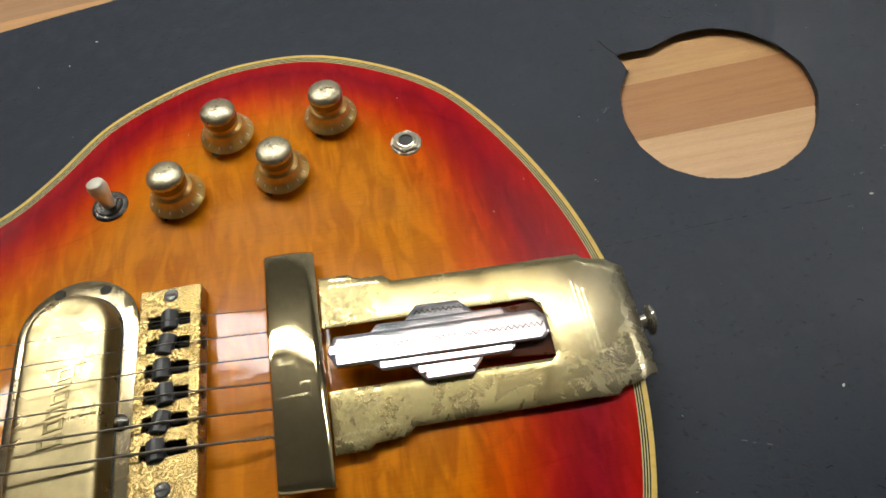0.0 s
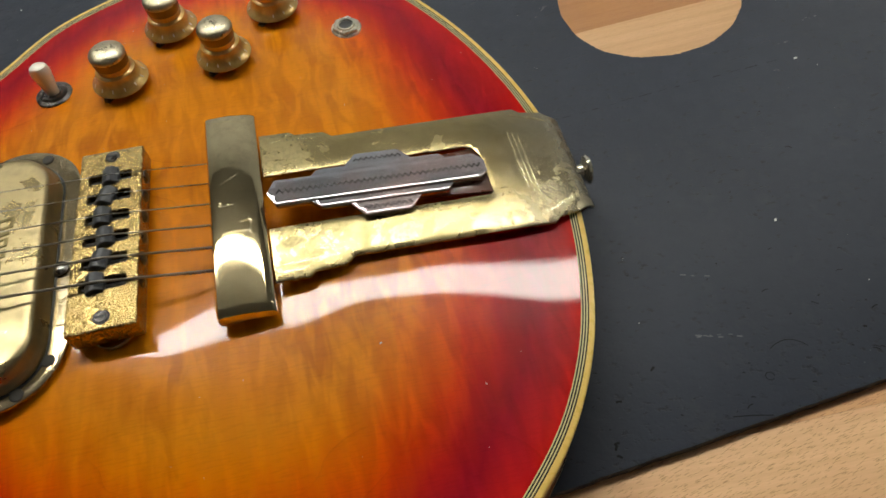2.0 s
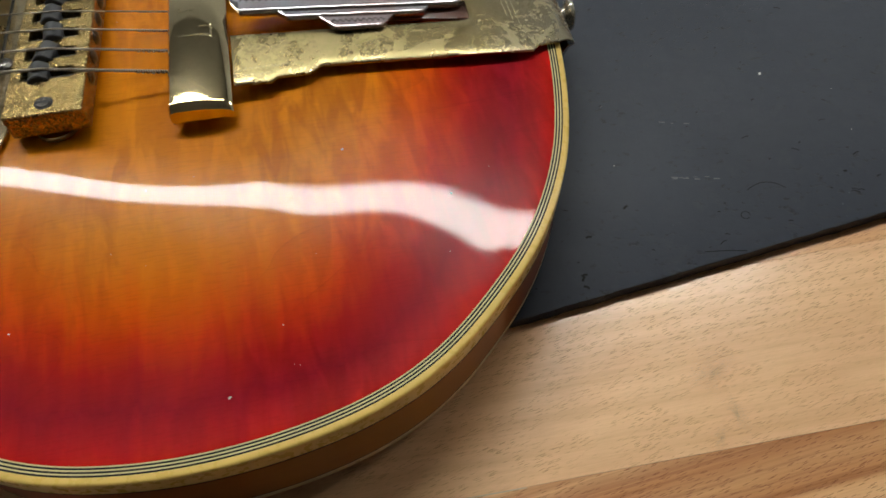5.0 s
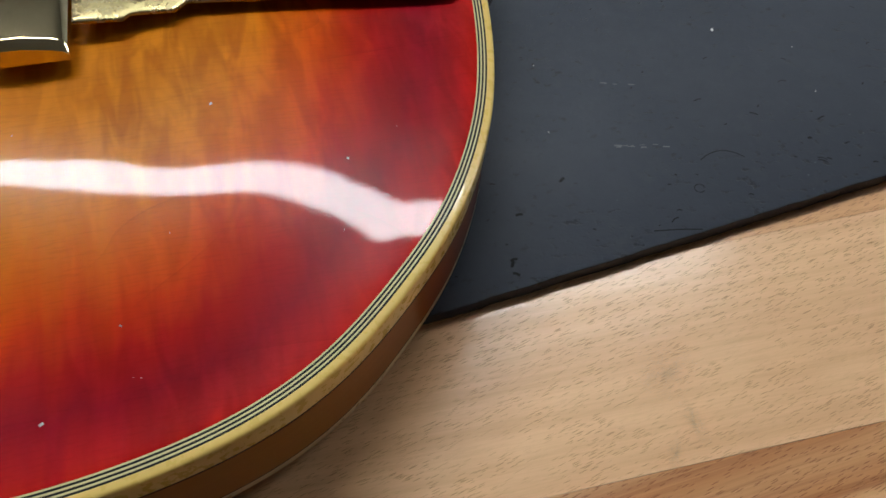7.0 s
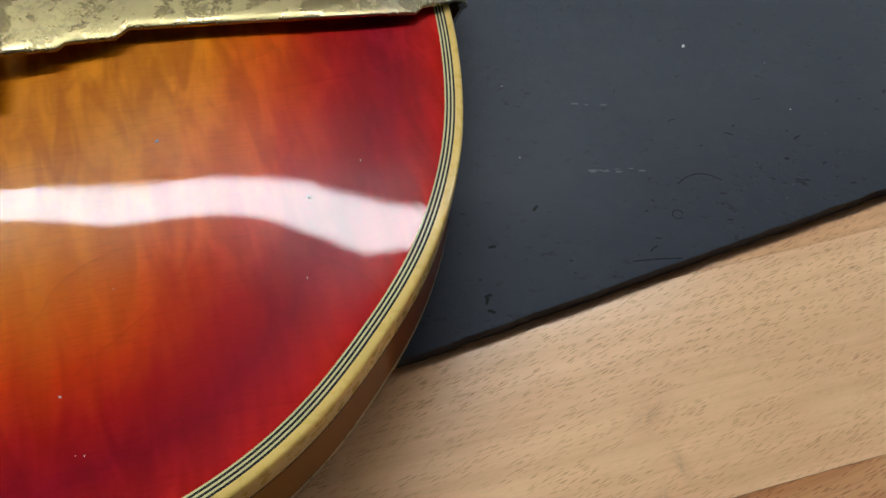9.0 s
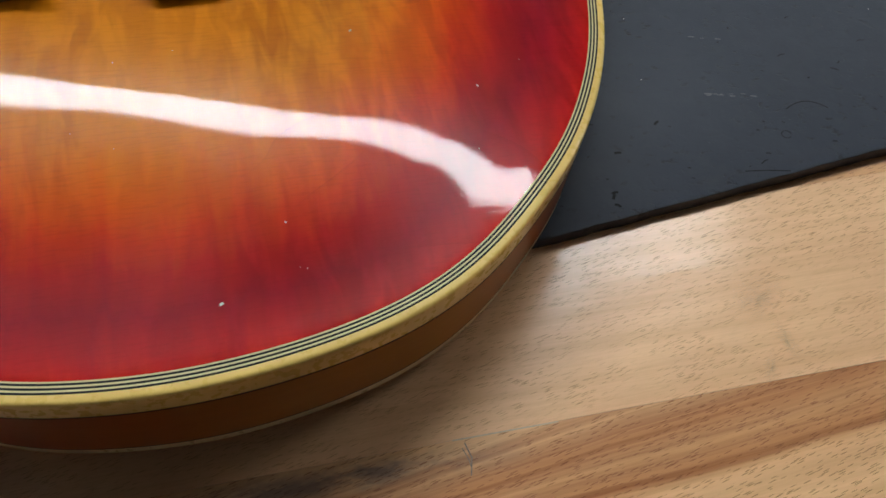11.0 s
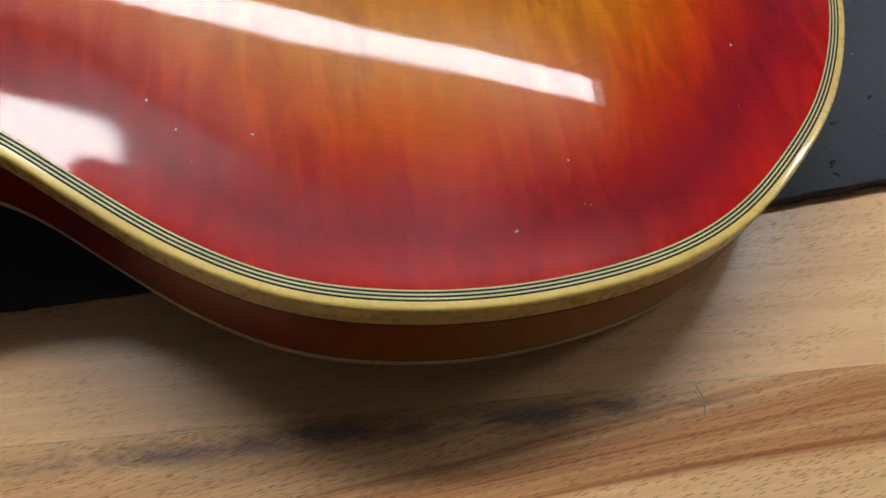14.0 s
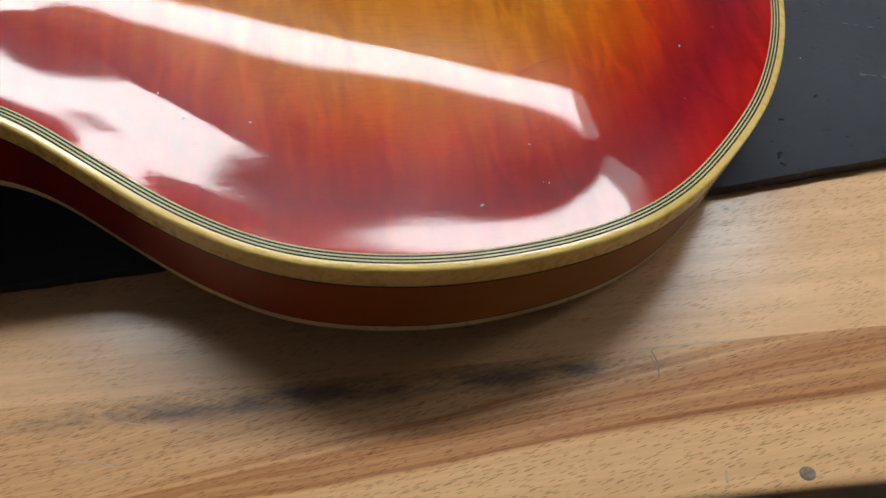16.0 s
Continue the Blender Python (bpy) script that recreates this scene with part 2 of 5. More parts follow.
def make_beech(name="beech_wood", lean=0.0, front=False):
    """Oiled beech staves: soft growth bands, short dark ray flecks, each stave its own tone."""
    m = Nodes(name)
    rnd = m.random()
    off = m.node("ShaderNodeCombineXYZ")
    m.link(m.math("MULTIPLY", rnd, 7.0), off.inputs[0])
    m.link(m.math("MULTIPLY", rnd, 3.1), off.inputs[1])
    shift = off.outputs[0]
    turn = (0, 0, -lean)
    tone = m.tree.nodes.new("ShaderNodeObjectInfo").outputs["Color"]
    # rotate into the grain, then stretch
    tc = m.node("ShaderNodeTexCoord")
    rot = m.node("ShaderNodeMapping")
    rot.inputs["Rotation"].default_value = turn
    m.link(tc.outputs["Object"], rot.inputs["Vector"])

    rot2 = m.node("ShaderNodeMapping")
    rot2.inputs["Rotation"].default_value = (0, 0, -radians(14.0))
    m.link(tc.outputs["Object"], rot2.inputs["Vector"])
    raw = m.node("ShaderNodeSeparateXYZ")
    m.link(tc.outputs["Object"], raw.inputs[0])
    u, v = raw.outputs[0], raw.outputs[1]

    def grain(scale, source=None):
        mp = m.node("ShaderNodeMapping")
        mp.inputs["Scale"].default_value = scale
        m.link((source or rot).outputs[0], mp.inputs["Vector"])
        m.link(shift, mp.inputs["Location"])
        return mp.outputs[0]

    bands = m.noise(grain((4.5, 75, 75)), 1.0, 4, 0.6, 0.6)
    streak = m.noise(grain((7, 260, 260)), 1.0, 3, 0.6, 0.3)
    col = m.mix(m.math("MULTIPLY", m.ramp(bands, [(0.36, 0.0), (0.66, 1.0)]), 0.24), tone, m.mix(1.0, tone, (0.70, 0.56, 0.43), "MULTIPLY"))
    col = m.mix(m.math("MULTIPLY", m.ramp(streak, [(0.42, 0.0), (0.66, 1.0)]), 0.26), col, m.mix(1.0, col, (0.68, 0.55, 0.45), "MULTIPLY"))
    if front:
        # the brown heart that runs across the front stave, and an old ink stain along its seam
        wav = m.math("MULTIPLY", m.math("SUBTRACT", m.noise(grain((9, 40, 40)), 1.0, 3), 0.5), 0.006)
        foot = m.math("SUBTRACT", m.math("MULTIPLY", u, 0.08), 0.0648)
        span = m.math("MAXIMUM", m.math("ADD", m.math("MULTIPLY", u, 0.07), 0.0153), 0.006)
        fan = m.math("DIVIDE", m.math("SUBTRACT", m.math("ADD", v, wav), foot), span)
        heart = m.ramp(m.math("MULTIPLY", m.math("ADD", fan, 0.5), 0.5), [(0.15, 0.0), (0.21, 1.0), (0.36, 0.6), (0.47, 1.0), (0.55, 0.85), (0.62, 0.4), (0.72, 0.75), (0.78, 0.2)])
        col = m.mix(m.math("MULTIPLY", heart, 1.0), col, m.mix(1.0, col, (0.62, 0.44, 0.31), "MULTIPLY"))
        fanned = m.node("ShaderNodeCombineXYZ")
        m.link(m.math("MULTIPLY", u, 4.0), fanned.inputs[0])
        m.link(m.math("MULTIPLY", fan, 11.0), fanned.inputs[1])
        lines = m.ramp(m.noise(fanned.outputs[0], 1.0, 4, 0.62, 0.4), [(0.44, 0.0), (0.62, 1.0)])
        col = m.mix(m.math("MULTIPLY", m.math("MULTIPLY", lines, m.math("ADD", heart, 0.22)), 0.62), col, m.mix(1.0, col, (0.55, 0.37, 0.26), "MULTIPLY"))
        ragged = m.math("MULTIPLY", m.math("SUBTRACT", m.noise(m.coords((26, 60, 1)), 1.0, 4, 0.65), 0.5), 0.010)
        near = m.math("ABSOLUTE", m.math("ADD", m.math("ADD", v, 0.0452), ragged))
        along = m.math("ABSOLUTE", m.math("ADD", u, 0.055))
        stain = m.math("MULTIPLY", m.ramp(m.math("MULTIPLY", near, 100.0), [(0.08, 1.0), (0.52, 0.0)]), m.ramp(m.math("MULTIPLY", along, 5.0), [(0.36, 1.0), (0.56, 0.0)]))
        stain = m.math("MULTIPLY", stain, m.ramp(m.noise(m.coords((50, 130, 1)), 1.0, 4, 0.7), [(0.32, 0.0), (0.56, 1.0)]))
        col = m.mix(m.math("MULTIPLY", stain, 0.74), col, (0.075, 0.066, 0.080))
    cells = m.voronoi(grain((210, 2600, 2600) if front else (210, 3200, 3200), rot2), 1.0)
    patchy = m.ramp(m.noise(grain((45, 120, 60)), 1.0, 2), [(0.26, 0.5), (0.40, 1.0)] if front else [(0.38, 0.15), (0.56, 0.85)])
    gate = patchy
    if not front:
        # the rays lie dense in one strip of the board and thin out to both sides
        strip = m.math("ADD", m.math("MULTIPLY", v, 40.0), m.math("MULTIPLY", m.noise(grain((6, 40, 40)), 1.0, 2), 0.4))
        gate = m.math("MAXIMUM", patchy, m.ramp(m.math("ADD", strip, 0.2), [(0.0, 0.0), (0.35, 1.0), (1.0, 1.0)]))
        gate = m.math("MULTIPLY", gate, m.ramp(m.math("MULTIPLY", v, 5.0), [(0.3, 1.0), (0.7, 0.25)]))
    fleck = m.math("MULTIPLY", m.ramp(cells, [(0.24, 1.0), (0.29, 0.0)]), gate)
    col = m.mix(m.math("MULTIPLY", fleck, 0.82 if front else 0.75), col, m.mix(1.0, col, (0.46, 0.29, 0.18), "MULTIPLY"))
    fine = m.noise(grain((90, 1900, 900)), 1.0, 3, 0.6)
    col = m.mix(m.math("MULTIPLY", m.ramp(fine, [(0.4, 0.0), (0.7, 1.0)]), 0.20), col, m.mix(1.0, col, (0.66, 0.55, 0.46), "MULTIPLY"))
    grime = m.ramp(m.noise(m.coords((1, 1.4, 1)), 17, 5, 0.62), [(0.52, 0.0), (0.74, 1.0)])
    col = m.mix(m.math("MULTIPLY", grime, 0.20), col, m.mix(1.0, col, (0.70, 0.55, 0.48), "MULTIPLY"))
    normal = m.bump(fleck, 0.3, -0.0002, m.bump(fine, 0.15, 0.0001))
    m.put(Base_Color=col, Roughness=m.ramp(bands, [(0.3, 0.30), (0.7, 0.42)]), IOR=1.45, Normal=normal, Coat_Weight=0.5, Coat_Roughness=0.15, Coat_Normal=m.bump(streak, 0.5, 0.0004, normal))
    return m.mat


def make_rubber():
    m = Nodes("black_rubber")
    v = m.coords()
    broad = m.noise(v, 9, 4, 0.6)
    mid = m.noise(v, 70, 4, 0.65)
    col = m.mix(broad, (0.013, 0.018, 0.031), (0.026, 0.034, 0.054))
    col = m.mix(m.ramp(mid, [(0.55, 0.0), (0.8, 0.5)]), col, (0.050, 0.053, 0.060))
    pit = m.math("MULTIPLY", m.ramp(m.noise(m.coords((1, 1.5, 1)), 240, 4, 0.66), [(0.57, 0.0), (0.66, 1.0)]), m.ramp(m.noise(v, 34, 3), [(0.38, 0.15), (0.56, 1.0)]))
    col = m.mix(m.math("MULTIPLY", pit, 0.7), col, (0.004, 0.005, 0.008))
    dust = m.math("MULTIPLY", m.ramp(m.voronoi(v, 160), [(0.0, 1.0), (0.06, 0.0)]), m.ramp(m.noise(v, 31, 2), [(0.5, 0.0), (0.62, 1.0)]))
    col = m.mix(m.math("MULTIPLY", dust, 0.35), col, (0.30, 0.31, 0.32))
    nick = m.math("MULTIPLY", m.ramp(m.voronoi(m.coords((1, 1.7, 1)), 120), [(0.0, 1.0), (0.07, 0.0)]), m.ramp(m.noise(v, 24, 2), [(0.5, 0.0), (0.66, 1.0)]))
    fine = m.noise(v, 700, 3, 0.6)
    normal = m.bump(nick, 0.7, -0.0008, m.bump(pit, 0.5, -0.0004, m.bump(fine, 0.3, 0.0003, m.bump(mid, 0.35, 0.0009))))
    m.put(Base_Color=col, Roughness=m.ramp(mid, [(0.3, 0.52), (0.7, 0.66)]), Normal=normal)
    return m.mat


def make_wound():
    m = Nodes("wound_steel_string")
    w = m.tree.nodes.new("ShaderNodeTexWave")
    w.inputs["Scale"].default_value = 1.0
    m.link(m.coords((420, 0, 0)), w.inputs["Vector"])
    m.put(Base_Color=m.mix(w.outputs["Fac"], (0.30, 0.25, 0.19), (0.68, 0.60, 0.50)), Metallic=1.0, Roughness=0.35, Normal=m.bump(w.outputs["Fac"], 0.5, 0.0002))
    return m.mat


def make_glow(name, colour, strength):
    m = Nodes(name)
    m.put(Base_Color=(*colour, 1), Emission_Color=(*colour, 1), Emission_Strength=strength, Roughness=0.4)
    return m.mat


def make_amber_knob(name, dark, pale):
    m = Nodes(name)
    n = m.noise(m.coords(), 160, 4, 0.6)
    m.put(Base_Color=m.mix(m.ramp(n, [(0.3, 0.0), (0.7, 1.0)]), dark, pale), Roughness=0.3, Metallic=0.45,
          Coat_Weight=0.8, Coat_Roughness=0.07, Subsurface_Weight=0.15, Subsurface_Radius=(0.004, 0.002, 0.0005), Normal=m.bump(n, 0.1, 0.0002))
    return m.mat


SUNBURST = make_sunburst()
SIDE = make_side_lacquer()
CREAM = make_plastic("aged_cream_binding", (0.92, 0.63, 0.17), 0.28, 45, 0.06, 0.6)
PALE_CREAM = make_plastic("pale_cream_binding", (0.92, 0.72, 0.40), 0.3, 45, 0.12, 0.4)
CREAM_LINE = make_plastic("cream_purfling", (0.74, 0.63, 0.29), 0.4, 50, 0.15, 0.1)
BLACK_LINE = make_plastic("black_purfling", (0.003, 0.003, 0.003), 0.85, 50, 0.2, 0.0)
BROWN = make_plastic("brown_back_lacquer", (0.12, 0.03, 0.01), 0.3, 30, 0.3, 0.6)
GOLD = make_metal("worn_gold_plate", (0.74, 0.58, 0.27), (0.58, 0.47, 0.24), 0.10, 50, grime=(0.19, 0.19, 0.085), grime_amount=0.55, film=0.28)
GOLD_BAR = make_metal("polished_gold_plate", (0.70, 0.57, 0.33), (0.58, 0.47, 0.28), 0.06, 40, grime_amount=0.2, film=0.03)
GOLD_COVER = make_metal("worn_gold_cover", (0.50, 0.39, 0.20), (0.36, 0.29, 0.16), 0.30, 45, grime=(0.18, 0.14, 0.07), grime_amount=0.35, film=0.08)
GOLD_PITTED = make_cast_gold()
GOLD_TAIL = make_tail_gold()
SILVER = make_metal("tarnished_silver_plate", (0.56, 0.58, 0.62), (0.56, 0.43, 0.42), 0.14, 30, grime=(0.26, 0.25, 0.26), grime_amount=0.15, film=0.12)
NICKEL = make_metal("worn_nickel", (0.68, 0.63, 0.52), (0.50, 0.45, 0.37), 0.12, 90, grime_amount=0.5, film=0.12)
BRIGHT_NICKEL = make_metal("warm_nickel", (0.80, 0.73, 0.58), (0.62, 0.55, 0.42), 0.22, 120, grime_amount=0.3, film=0.35)
PLATE = make_metal("worn_bronze_gold_plate", (0.56, 0.44, 0.26), (0.34, 0.28, 0.19), 0.12, 70, grime=(0.10, 0.08, 0.05), grime_amount=0.45, film=0.15)
CAP = make_metal("brushed_worn_cap", (0.66, 0.58, 0.41), (0.44, 0.38, 0.26), 0.34, 420, 0.14, 1200, (0.10, 0.09, 0.06), 0.6)
DARK_METAL = make_metal("dark_oxidised_steel", (0.16, 0.15, 0.14), (0.07, 0.065, 0.06), 0.35, 200)
SADDLE = make_plastic("grey_moulded_saddle", (0.062, 0.063, 0.068), 0.38, 300, 0.3)
BLACK = make_plastic("black_plastic", (0.012, 0.012, 0.012), 0.4, 100, 0.2)
IVORY = make_plastic("ivory_plastic", (0.93, 0.85, 0.70), 0.35, 120, 0.12, 0.3)
AMBER = make_amber_knob("amber_acrylic", (0.50, 0.28, 0.065), (0.75, 0.48, 0.15))
DARK_AMBER = make_amber_knob("dark_amber_acrylic", (0.08, 0.036, 0.008), (0.17, 0.085, 0.02))
ENGRAVE = make_plastic("dark_engraved_line", (0.03, 0.025, 0.018), 0.6, 200, 0.3)
ENGRAVE_LIGHT = make_metal("bright_engraved_line", (0.90, 0.80, 0.52), (0.75, 0.64, 0.36), 0.2, 300)
STEEL = make_metal("plain_steel_string", (0.55, 0.52, 0.48), (0.40, 0.36, 0.32), 0.25, 200)
WOUND = make_wound()
BEECH = make_beech()
BEECH_FRONT = make_beech("beech_heartwood", radians(5.0), True)
RUBBER = make_rubber()
CHALK = make_plastic("pale_scuff", (0.13, 0.135, 0.145), 0.8, 300, 0.4)
CUT = make_plastic("deep_rubber_cut", (0.004, 0.004, 0.005), 0.95, 300, 0.3)
CRUMB = make_plastic("white_crumb", (0.75, 0.75, 0.72), 0.7, 300, 0.2)
PLASTER = make_plastic("pale_plaster", (0.27, 0.26, 0.24), 0.8, 6, 0.12)
WALL_WHITE = make_plastic("cool_white_wall_paint", (0.58, 0.61, 0.66), 0.7, 6, 0.10)
CEILING = make_plastic("white_ceiling_paint", (0.34, 0.34, 0.335), 0.85, 5, 0.08)
CONCRETE = make_plastic("dark_floor_paint", (0.07, 0.07, 0.075), 0.5, 4, 0.3)
PALE = make_plastic("pale_raw_wood", (0.70, 0.52, 0.34), 0.6, 400, 0.3)
GREY_MARK = make_plastic("grey_brown_mark", (0.36, 0.28, 0.21), 0.6, 700, 0.6)


def make_smudge():
    """A stain that fades out towards its edge."""
    m = Nodes("brown_smudge")
    v = m.coords()
    g = m.tree.nodes.new("ShaderNodeTexGradient")
    g.gradient_type = "QUADRATIC_SPHERE"
    m.link(v, g.inputs["Vector"])
    n = m.ramp(m.noise(v, 2.2, 4, 0.6), [(0.35, 0.2), (0.65, 1.0)])
    m.put(Base_Color=(0.46, 0.22, 0.11, 1), Roughness=0.4, Alpha=m.math("MULTIPLY", m.math("MULTIPLY", g.outputs["Fac"], n), 0.32, True))
    return m.mat


SMUDGE = make_smudge()
TUBE = make_glow("fluorescent_diffuser", (0.90, 0.97, 1.0), TUBE_POWER)
TUBE_SKIRT = make_glow("opal_lamp_skirt", (0.90, 0.97, 1.0), 4.5)
DIM_SKIRT = make_glow("dim_lamp_skirt", (0.90, 0.97, 1.0), 0.6)
TUBE_FILL = make_glow("added_fill_diffuser", (1.0, 0.93, 0.82), FILL_POWER)
WHITE_STEEL = make_plastic("white_enamelled_steel", (0.75, 0.75, 0.73), 0.4, 30, 0.08)


# ---------------------------------------------------------------- mesh helpers
def finish(bm, smooth=None, flat=0):
    bmesh.ops.recalc_face_normals(bm, faces=bm.faces)
    if smooth is not None:
        for f in bm.faces:
            f.smooth = True
        for e in bm.edges:
            if len(e.link_faces) == 2 and e.calc_face_angle(0) > radians(smooth):
                e.smooth = False
        if flat:
            for f in bm.faces:
                if abs(f.normal.z) > flat:
                    f.smooth = False
    return bm


def part(name, bm, material, parent, label="", smooth=35, flat=0):
    """Link a bmesh as one mesh object under a thing or a part."""
    finish(bm, smooth, flat)
    me = bpy.data.meshes.new(name)
    bm.to_mesh(me)
    bm.free()
    me.materials.append(material)
    ob = new(name, me)
    ob.parent = parent
    return tagged(ob, label)


def thing(name, label, category, m=None, kind="", group=""):
    ob = new(name)
    ob.empty_display_size = 0.02
    ob.matrix_world = m or Matrix()
    return tagged(ob, label, category, group, kind)


def box(x0, x1, y0, y1, z0, z1, bevel=0.0, seg=2, bm=None):
    own = bmesh.new()
    vs = [own.verts.new((x, y, z)) for z in (z0, z1) for y in (y0, y1) for x in (x0, x1)]
    for q in ((0, 2, 3, 1), (4, 5, 7, 6), (0, 1, 5, 4), (2, 6, 7, 3), (0, 4, 6, 2), (1, 3, 7, 5)):
        own.faces.new([vs[i] for i in q])
    if bevel:
        bmesh.ops.bevel(own, geom=own.edges[:], offset=bevel, segments=seg, profile=0.5, affect="EDGES")
    return merge(bm, own)


def merge(bm, own):
    if bm is None:
        return own
    tmp = bpy.data.meshes.new("tmp")
    own.to_mesh(tmp)
    own.free()
    bm.from_mesh(tmp)
    bpy.data.meshes.remove(tmp)
    return bm


def lathe(profile, n=40, axis="z", at=(0, 0, 0), wobble=None, bm=None):
    """Turn a profile of (radius, height); radius 0 closes an end."""
    own = bmesh.new()
    rings = []
    for r, h in profile:
        if r <= 1e-9:
            rings.append([own.verts.new((0, 0, h))])
        else:
            rings.append([own.verts.new(((r + (wobble(i) if wobble else 0)) * math.cos(2 * math.pi * i / n), (r + (wobble(i) if wobble else 0)) * math.sin(2 * math.pi * i / n), h)) for i in range(n)])
    for a, b in zip(rings, rings[1:]):
        for i in range(n):
            j = (i + 1) % n
            if len(a) == 1 and len(b) > 1:
                own.faces.new((a[0], b[j], b[i]))
            elif len(b) == 1 and len(a) > 1:
                own.faces.new((a[i], a[j], b[0]))
            elif len(a) > 1:
                own.faces.new((a[i], a[j], b[j], b[i]))
    if axis == "x":
        own.transform(Matrix.Rotation(radians(90), 4, "Y"))
    elif axis == "y":
        own.transform(Matrix.Rotation(radians(-90), 4, "X"))
    own.transform(Matrix.Translation(at))
    return merge(bm, own)


def slab(outline, z0, z1, bevel=0.0, holes=(), bm=None, seg=2):
    """A flat piece of the given outline, with holes, from z0 up to z1."""
    own = bmesh.new()
    edges = []
    for loop in (outline, *holes):
        vs = [own.verts.new((x, y, z0)) for x, y in loop]
        edges += [own.edges.new((vs[i], vs[(i + 1) % len(vs)])) for i in range(len(vs))]
    if holes:
        bmesh.ops.triangle_fill(own, use_beauty=True, use_dissolve=False, edges=edges)
    else:
        own.faces.new([e.verts[0] for e in edges])
    geo = bmesh.ops.extrude_face_region(own, geom=own.faces[:])
    up = [v for v in geo["geom"] if isinstance(v, bmesh.types.BMVert)]
    for v in up:
        v.co.z = z1
    bmesh.ops.recalc_face_normals(own, faces=own.faces)
    if bevel:
        top = [e for e in own.edges if all(abs(v.co.z - z1) < 1e-7 for v in e.verts) and any(abs(f.normal.z) < 0.5 for f in e.link_faces)]
        bmesh.ops.bevel(own, geom=top, offset=bevel, segments=seg, profile=0.5, affect="EDGES")
    return merge(bm, own)


def pillow(bm, loop, z_top, step, roll, drop, dents=0.0, crown=None):
    """Cut a slab's top into a fine grid, roll its edges down and give it the slight unevenness of hand-polished plate."""
    P = np.array(loop)
    for axis in (0, 1):
        no = (1, 0, 0) if axis == 0 else (0, 1, 0)
        for c in np.arange(P[:, axis].min() + step * 0.5, P[:, axis].max(), step):
            bmesh.ops.bisect_plane(bm, geom=bm.verts[:] + bm.edges[:] + bm.faces[:], plane_co=(c, 0, 0) if axis == 0 else (0, c, 0), plane_no=no)
    D = np.roll(P, -1, 0) - P
    L2 = np.maximum((D ** 2).sum(1), 1e-12)
    for v in bm.verts:
        if crown:
            v.co.z += crown(v.co.x, v.co.y)
        if v.co.z - (crown(v.co.x, v.co.y) if crown else 0) < z_top - 0.0006:
            continue
        q = np.array(v.co[:2])
        t = np.clip(((q - P) * D).sum(1) / L2, 0, 1)
        d = math.sqrt(((q - P - t[:, None] * D) ** 2).sum(1).min())
        v.co.z -= drop * max(0.0, 1 - d / roll) ** 2
        x, y = v.co.x * 1000, v.co.y * 1000
        v.co.z += dents * (math.sin(x * 0.31 + y * 0.13 + 1) + 0.7 * math.sin(y * 0.43 - x * 0.11) + 0.4 * math.sin(x * 0.7 + 2) * math.sin(y * 0.6))
    return bm


def tube(points, radius, n=8, bm=None):
    """A round wire along points."""
    own = bmesh.new()
    P = [Vector(p) for p in points]
    rings = []
    for i, p in enumerate(P):
        t = (P[min(i + 1, len(P) - 1)] - P[max(i - 1, 0)]).normalized()
        a = t.orthogonal() if abs(t.z) > 0.9 else t.cross(Vector((0, 0, 1)))
        a.normalize()
        b = t.cross(a)
        r = radius(i) if callable(radius) else radius
        rings.append([own.verts.new(p + r * (math.cos(2 * math.pi * k / n) * a + math.sin(2 * math.pi * k / n) * b)) for k in range(n)])
    for ra, rb in zip(rings, rings[1:]):
        for k in range(n):
            own.faces.new((ra[k], ra[(k + 1) % n], rb[(k + 1) % n], rb[k]))
    own.faces.new(rings[0][::-1])
    own.faces.new(rings[-1])
    return merge(bm, own)


def ribbon(points, width, z=0.0, bm=None):
    """A thin flat line on a surface; points are (x, y) or (x, y, z)."""
    own = bmesh.new()
    P = [Vector((*p, z)) if len(p) == 2 else Vector(p) for p in points]
    left, right = [], []
    for i, p in enumerate(P):
        t = (P[min(i + 1, len(P) - 1)] - P[max(i - 1, 0)])
        s = Vector((-t.y, t.x, 0)).normalized() * width / 2
        left.append(own.verts.new(p + s))
        right.append(own.verts.new(p - s))
    for i in range(len(P) - 1):
        own.faces.new((left[i], left[i + 1], right[i + 1], right[i]))
    return merge(bm, own)


# ---------------------------------------------------------------- the room
BENCH_TURN = 11.3
BENCH = pose(0, 0, 0, 0, 0, BENCH_TURN)
ROOM = BENCH


def room():
    def wall(name, b, mat, label):
        ob = part(name, b, mat, None, label, None)
        ob.matrix_world = ROOM
        tagged(ob, label, name.split("_")[0], kind="structure")

    wall("floor", box(-2.6, 3.6, -2.4, 1.85, -0.98, -0.9), CONCRETE, "dark painted workshop floor")
    wall("ceiling", box(-2.6, 3.6, -2.4, 1.85, 1.62, 1.7), CEILING, "white painted workshop ceiling")
    # unseen walls added for bounce and reflections; the north one cools them
    wall("wall_north", box(-2.6, 3.6, 1.85, 1.95, -0.9, 1.62), WALL_WHITE, "unseen cool white workshop wall, tinted to cool reflections")
    wall("wall_south", box(-2.6, 3.6, -2.5, -2.4, -0.9, 1.62), PLASTER, "unseen pale plastered workshop wall")
    wall("wall_east", box(3.6, 3.7, -2.5, 1.95, -0.9, 1.62), PLASTER, "unseen pale plastered workshop wall")
    wall("wall_west", box(-2.7, -2.6, -2.5, 1.95, -0.9, 1.62), PLASTER, "unseen pale plastered workshop wall")


